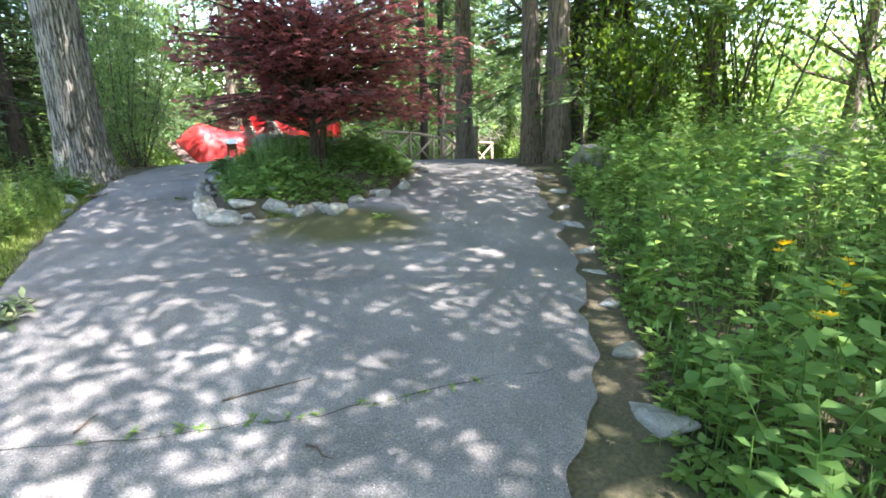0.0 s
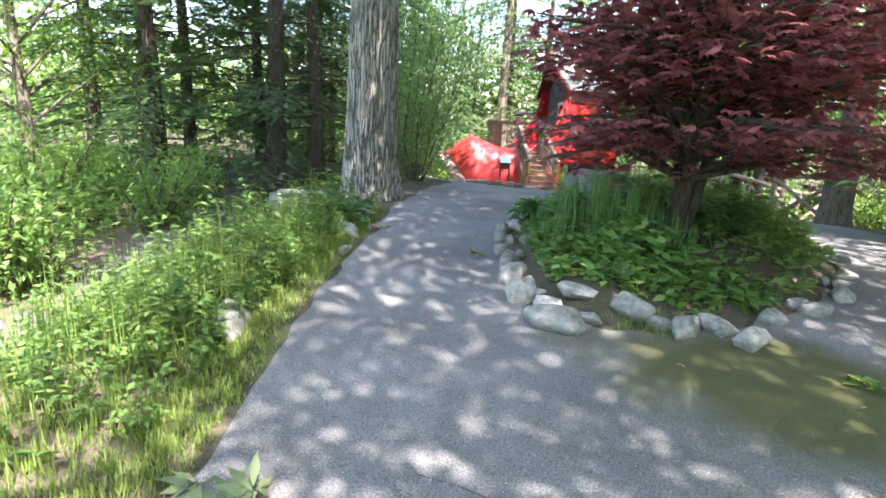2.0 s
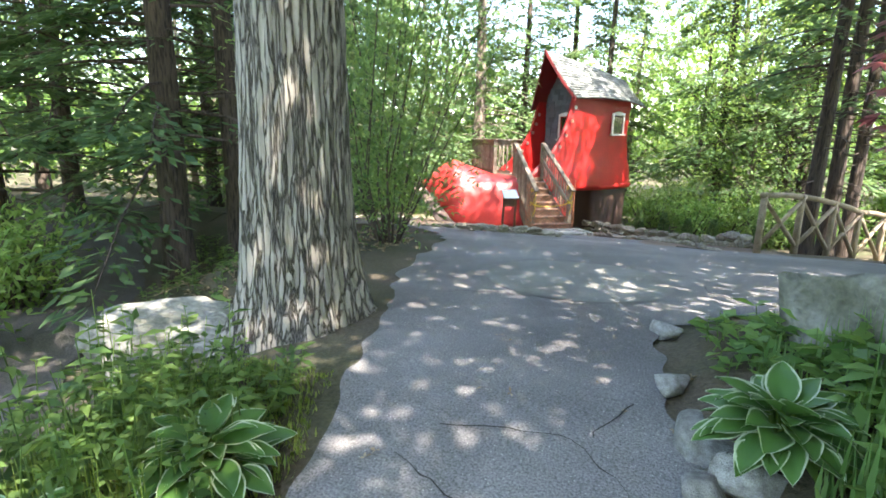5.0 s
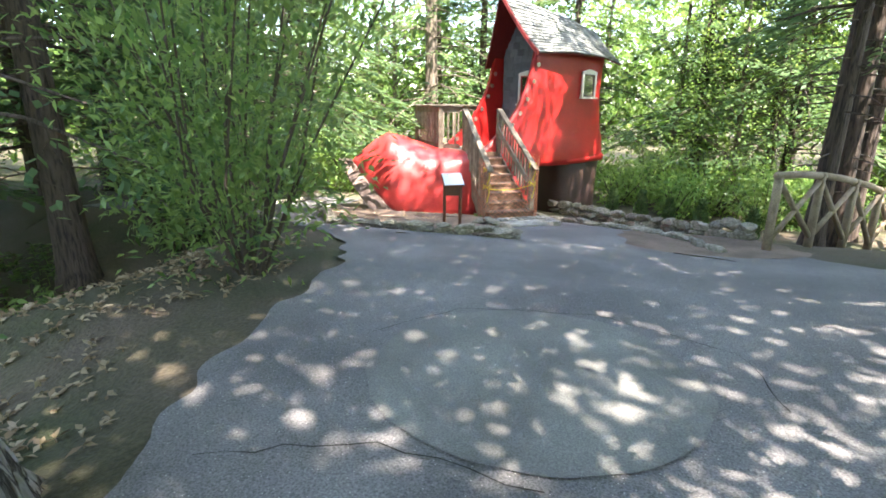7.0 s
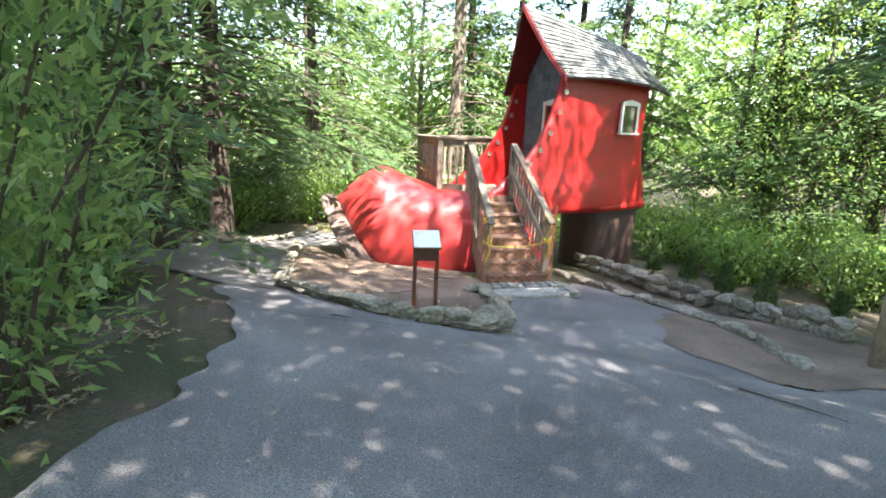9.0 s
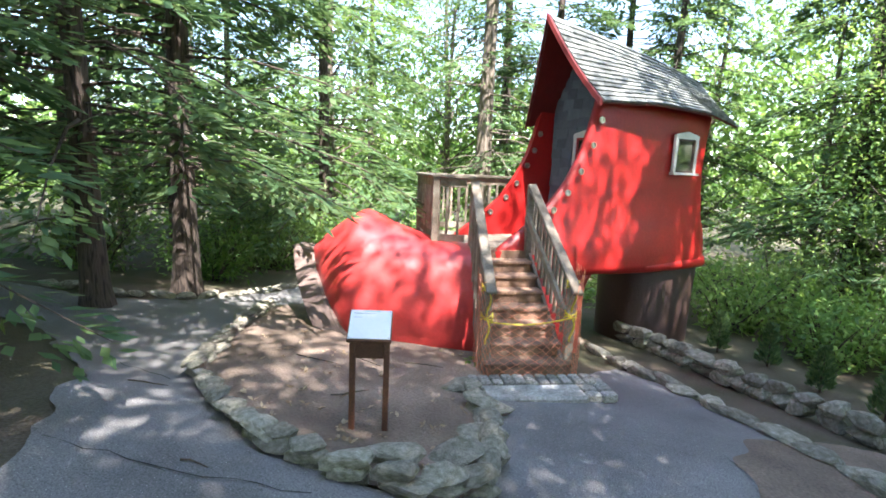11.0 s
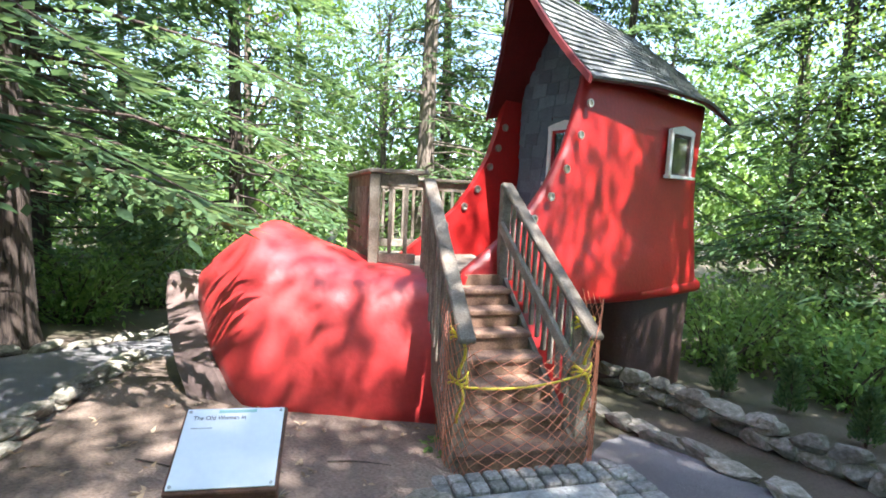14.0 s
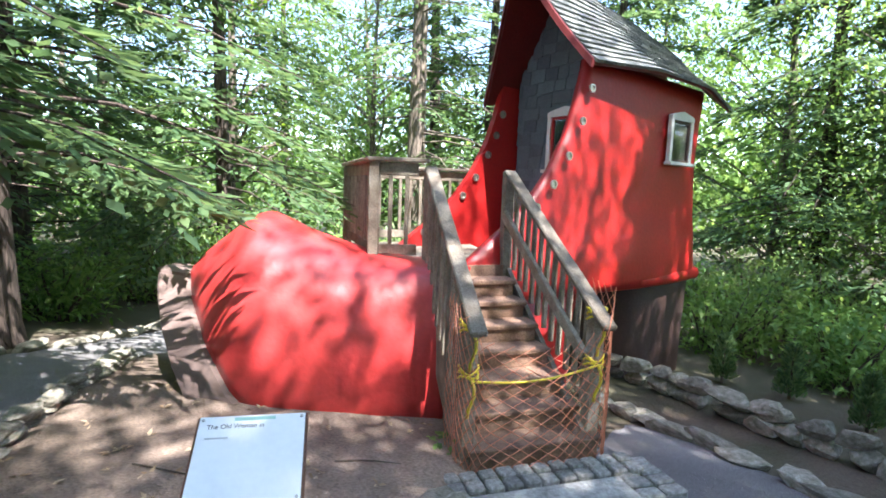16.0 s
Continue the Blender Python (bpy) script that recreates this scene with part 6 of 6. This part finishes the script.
def flowers(x, y, h, seed, label="yellow lilies on tall green stems"):
    rng = np.random.default_rng(seed)
    z = land(x, y)
    root = thing("yellow_lily", label, "flower", "yellow flowers", at=(x, y, z))
    VV, FF = tube([(0, 0, 0), (0.03, 0.02, h)], [0.005, 0.003], 5)
    link_mesh("stem", VV, FF, HERB, root)
    for k in range(3):
        c = np.array([0.03 + rng.normal(0, 0.05), 0.02 + rng.normal(0, 0.05), h + rng.uniform(-0.04, 0.04)])
        az = np.arange(6) * math.pi / 3 + rng.random()
        D = np.stack([np.cos(az), np.sin(az), np.full(6, 0.6)], 1)
        leaves("flower", np.repeat(c[None], 6, 0), D, np.tile([0, 0, 1.0], (6, 1)), 0.045, 0.022, YELLOW, root, fold=0.1)


for k, (x, y, h) in enumerate([(1.95, 2.35, 0.55), (1.9, 2.75, 0.62), (2.05, 2.5, 0.6), (4.2, 4.6, 0.75), (1.75, 2.1, 0.5)]):
    flowers(x, y, h, k)


def hosta_leaf_mesh(seed):
    V, F, uv = [], [], []
    n = 9
    rr = random.Random(seed)
    for i in range(n + 1):
        f = i / n
        w = 0.30 * math.sin(math.pi * min(1, f * 0.96 + 0.04) ** 0.8) ** 0.8 * (1 - 0.15 * f)
        for j, s in enumerate((-1, -0.5, 0, 0.5, 1)):
            V.append((s * w, f, 0.30 * f - 0.42 * f * f + 0.10 * abs(s) * (1 - f * 0.6) + 0.015 * math.sin(f * 11 + seed + j)))
            uv.append((abs(s) if i < n else 1.0, f))
    for i in range(n):
        for j in range(4):
            a = i * 5 + j
            F.append((a, a + 1, a + 6, a + 5))
    ob = link_mesh("leaf", V, F, HOSTA, smooth=True, uvs=uv)
    me = ob.data
    bpy.data.objects.remove(ob)
    return me


HLEAF = [hosta_leaf_mesh(k) for k in range(4)]


def hosta(x, y, n, size, seed, lift=0.0):
    rr = random.Random(seed)
    root = thing("hosta", "hosta clump with broad white-edged green leaves", "plant", "hostas", at=(x, y, land(x, y) + lift))
    for k in range(n):
        f = k / n
        ob = new("leaf", HLEAF[k % 4])
        a = k * 137.5 + rr.uniform(-15, 15)
        s = size * rr.uniform(0.7, 1.1)
        up = 30 - 48 * f + rr.uniform(-12, 12)
        h = size * (0.8 - 0.5 * f)
        ob.matrix_world = root.matrix_world @ pose(0, 0, h, 0, 0, a) @ pose(0, size * (0.15 + 0.6 * f), 0, up, rr.uniform(-18, 18), 0) @ Matrix.Diagonal((s, s, s, 1))
        ob.parent = root
        ob.matrix_parent_inverse = root.matrix_world.inverted()
        VV, FF = tube([(0, 0, -0.02), tuple((pose(0, 0, h, 0, 0, a) @ Vector((0, size * (0.15 + 0.6 * f), 0))))], [0.007, 0.004], 4, False)
        link_mesh("stalk", VV, FF, HERB, root)
    return root


hosta(-3.25, 7.85, 58, 0.195, 1, 0.07)
hosta(-2.65, 7.6, 16, 0.22, 4, 0.06)
hosta(-5.2, 7.15, 50, 0.19, 2, 0.06)
hosta(-5.45, 6.6, 18, 0.24, 3, 0.05)
hosta(2.2, 8.1, 14, 0.3, 5)

# ---- twigs, cracks and a dropped leaf ----
def crack(line, label):
    V, F = [], []
    pts = [Vector((x, y, land(x, y) + 0.0165)) for x, y in line]
    rr = random.Random(len(line))
    dense = []
    for p, q in zip(pts[:-1], pts[1:]):
        for k in range(6):
            r = p.lerp(q, k / 6)
            dense.append(Vector((r.x + rr.uniform(-0.02, 0.02), r.y + rr.uniform(-0.02, 0.02), land(r.x, r.y) + 0.0185)))
    for i, p in enumerate(dense):
        d = (dense[min(i + 1, len(dense) - 1)] - dense[max(i - 1, 0)]).normalized()
        s = Vector((-d.y, d.x, 0)) * rr.uniform(0.001, 0.0045)
        V += [p - s, p + s]
        if i:
            F.append((2 * i - 2, 2 * i - 1, 2 * i + 1, 2 * i))
    tagged(link_mesh("crack", V, F, CRACKM), label, "crack", kind="structure")


CRACKM = mat("crack_dirt", (0.035, 0.032, 0.028), 1.0, vary=0.3, bump=0)
for line in [[(-2.2, 1.98), (-1.3, 2.1), (-0.6, 2.23), (0.3, 2.53), (0.7, 2.6)], [(-4.6, 7.5), (-4.2, 7.3), (-4.1, 7.0)], [(-4.5, 7.75), (-4.0, 7.85), (-3.75, 7.6), (-3.65, 7.1)], [(-3.9, 7.85), (-3.7, 8.3)], [(-7.3, 13.9), (-6.4, 14.1), (-5.6, 14.4)], [(-5.4, 9.6), (-4.8, 9.9), (-4.0, 9.8)],
             [(-5.3, 10.9), (-4.9, 11.5), (-4.0, 11.7), (-3.2, 11.3), (-3.1, 10.6)], [(-2.6, 4.0), (-1.6, 4.1), (-0.9, 4.3)], [(-8.7, 15.1), (-7.9, 15.2)]]:
    crack(line, "dark crack in the asphalt")
rr = random.Random(8)
for x, y, ln, a in [(-0.95, 2.45, 0.45, 0.5), (-1.75, 2.2, 0.16, 1.3), (-0.55, 1.95, 0.18, -0.7), (-7.4, 16.3, 0.5, 0.1), (-7.0, 16.6, 0.4, -0.3), (-6.6, 15.8, 0.35, 1.0), (-7.9, 14.9, 0.3, 0.8), (-6.4, 14.2, 0.2, 0.2), (-2.9, 14.3, 0.6, -0.4), (-6.5, 16.9, 0.4, 0.4)]:
    z = land(x, y) + 0.022
    pts = [(x + ln * f * math.cos(a) + rr.uniform(-0.015, 0.015), y + ln * f * math.sin(a) + rr.uniform(-0.015, 0.015), land(x + ln * f * math.cos(a), y + ln * f * math.sin(a)) + 0.022) for f in (-0.5, -0.2, 0.1, 0.5)]
    VV, FF = tube(pts, [0.006, 0.006, 0.005, 0.002], 5)
    tagged(link_mesh("twig", VV, FF, TWIG), "thin dry fallen twig on the ground", "twig", "fallen twigs")
for x, y, m, n in [(-3.42, 6.72, WILT, 7), (-0.68, 5.74, LIMELEAF, 9), (-4.75, 6.95, DRY, 9), (-3.7, 2.75, DRY, 4)]:
    q = np.random.default_rng(int(x * -50))
    az = q.uniform(0, 2 * math.pi, n)
    z = land(x, y) + 0.03
    tagged(leaves("fallen_leaves", np.tile([x, y, z], (n, 1)) + q.normal(0, 0.05, (n, 3)) * [1, 1, 0.2], np.stack([np.cos(az), np.sin(az), q.uniform(0, 0.5, n)], 1), np.tile([0, 0, 1.0], (n, 1)), 0.11, 0.05, m, fold=0.15), "crumpled fallen leaves lying on the path", "leaves")
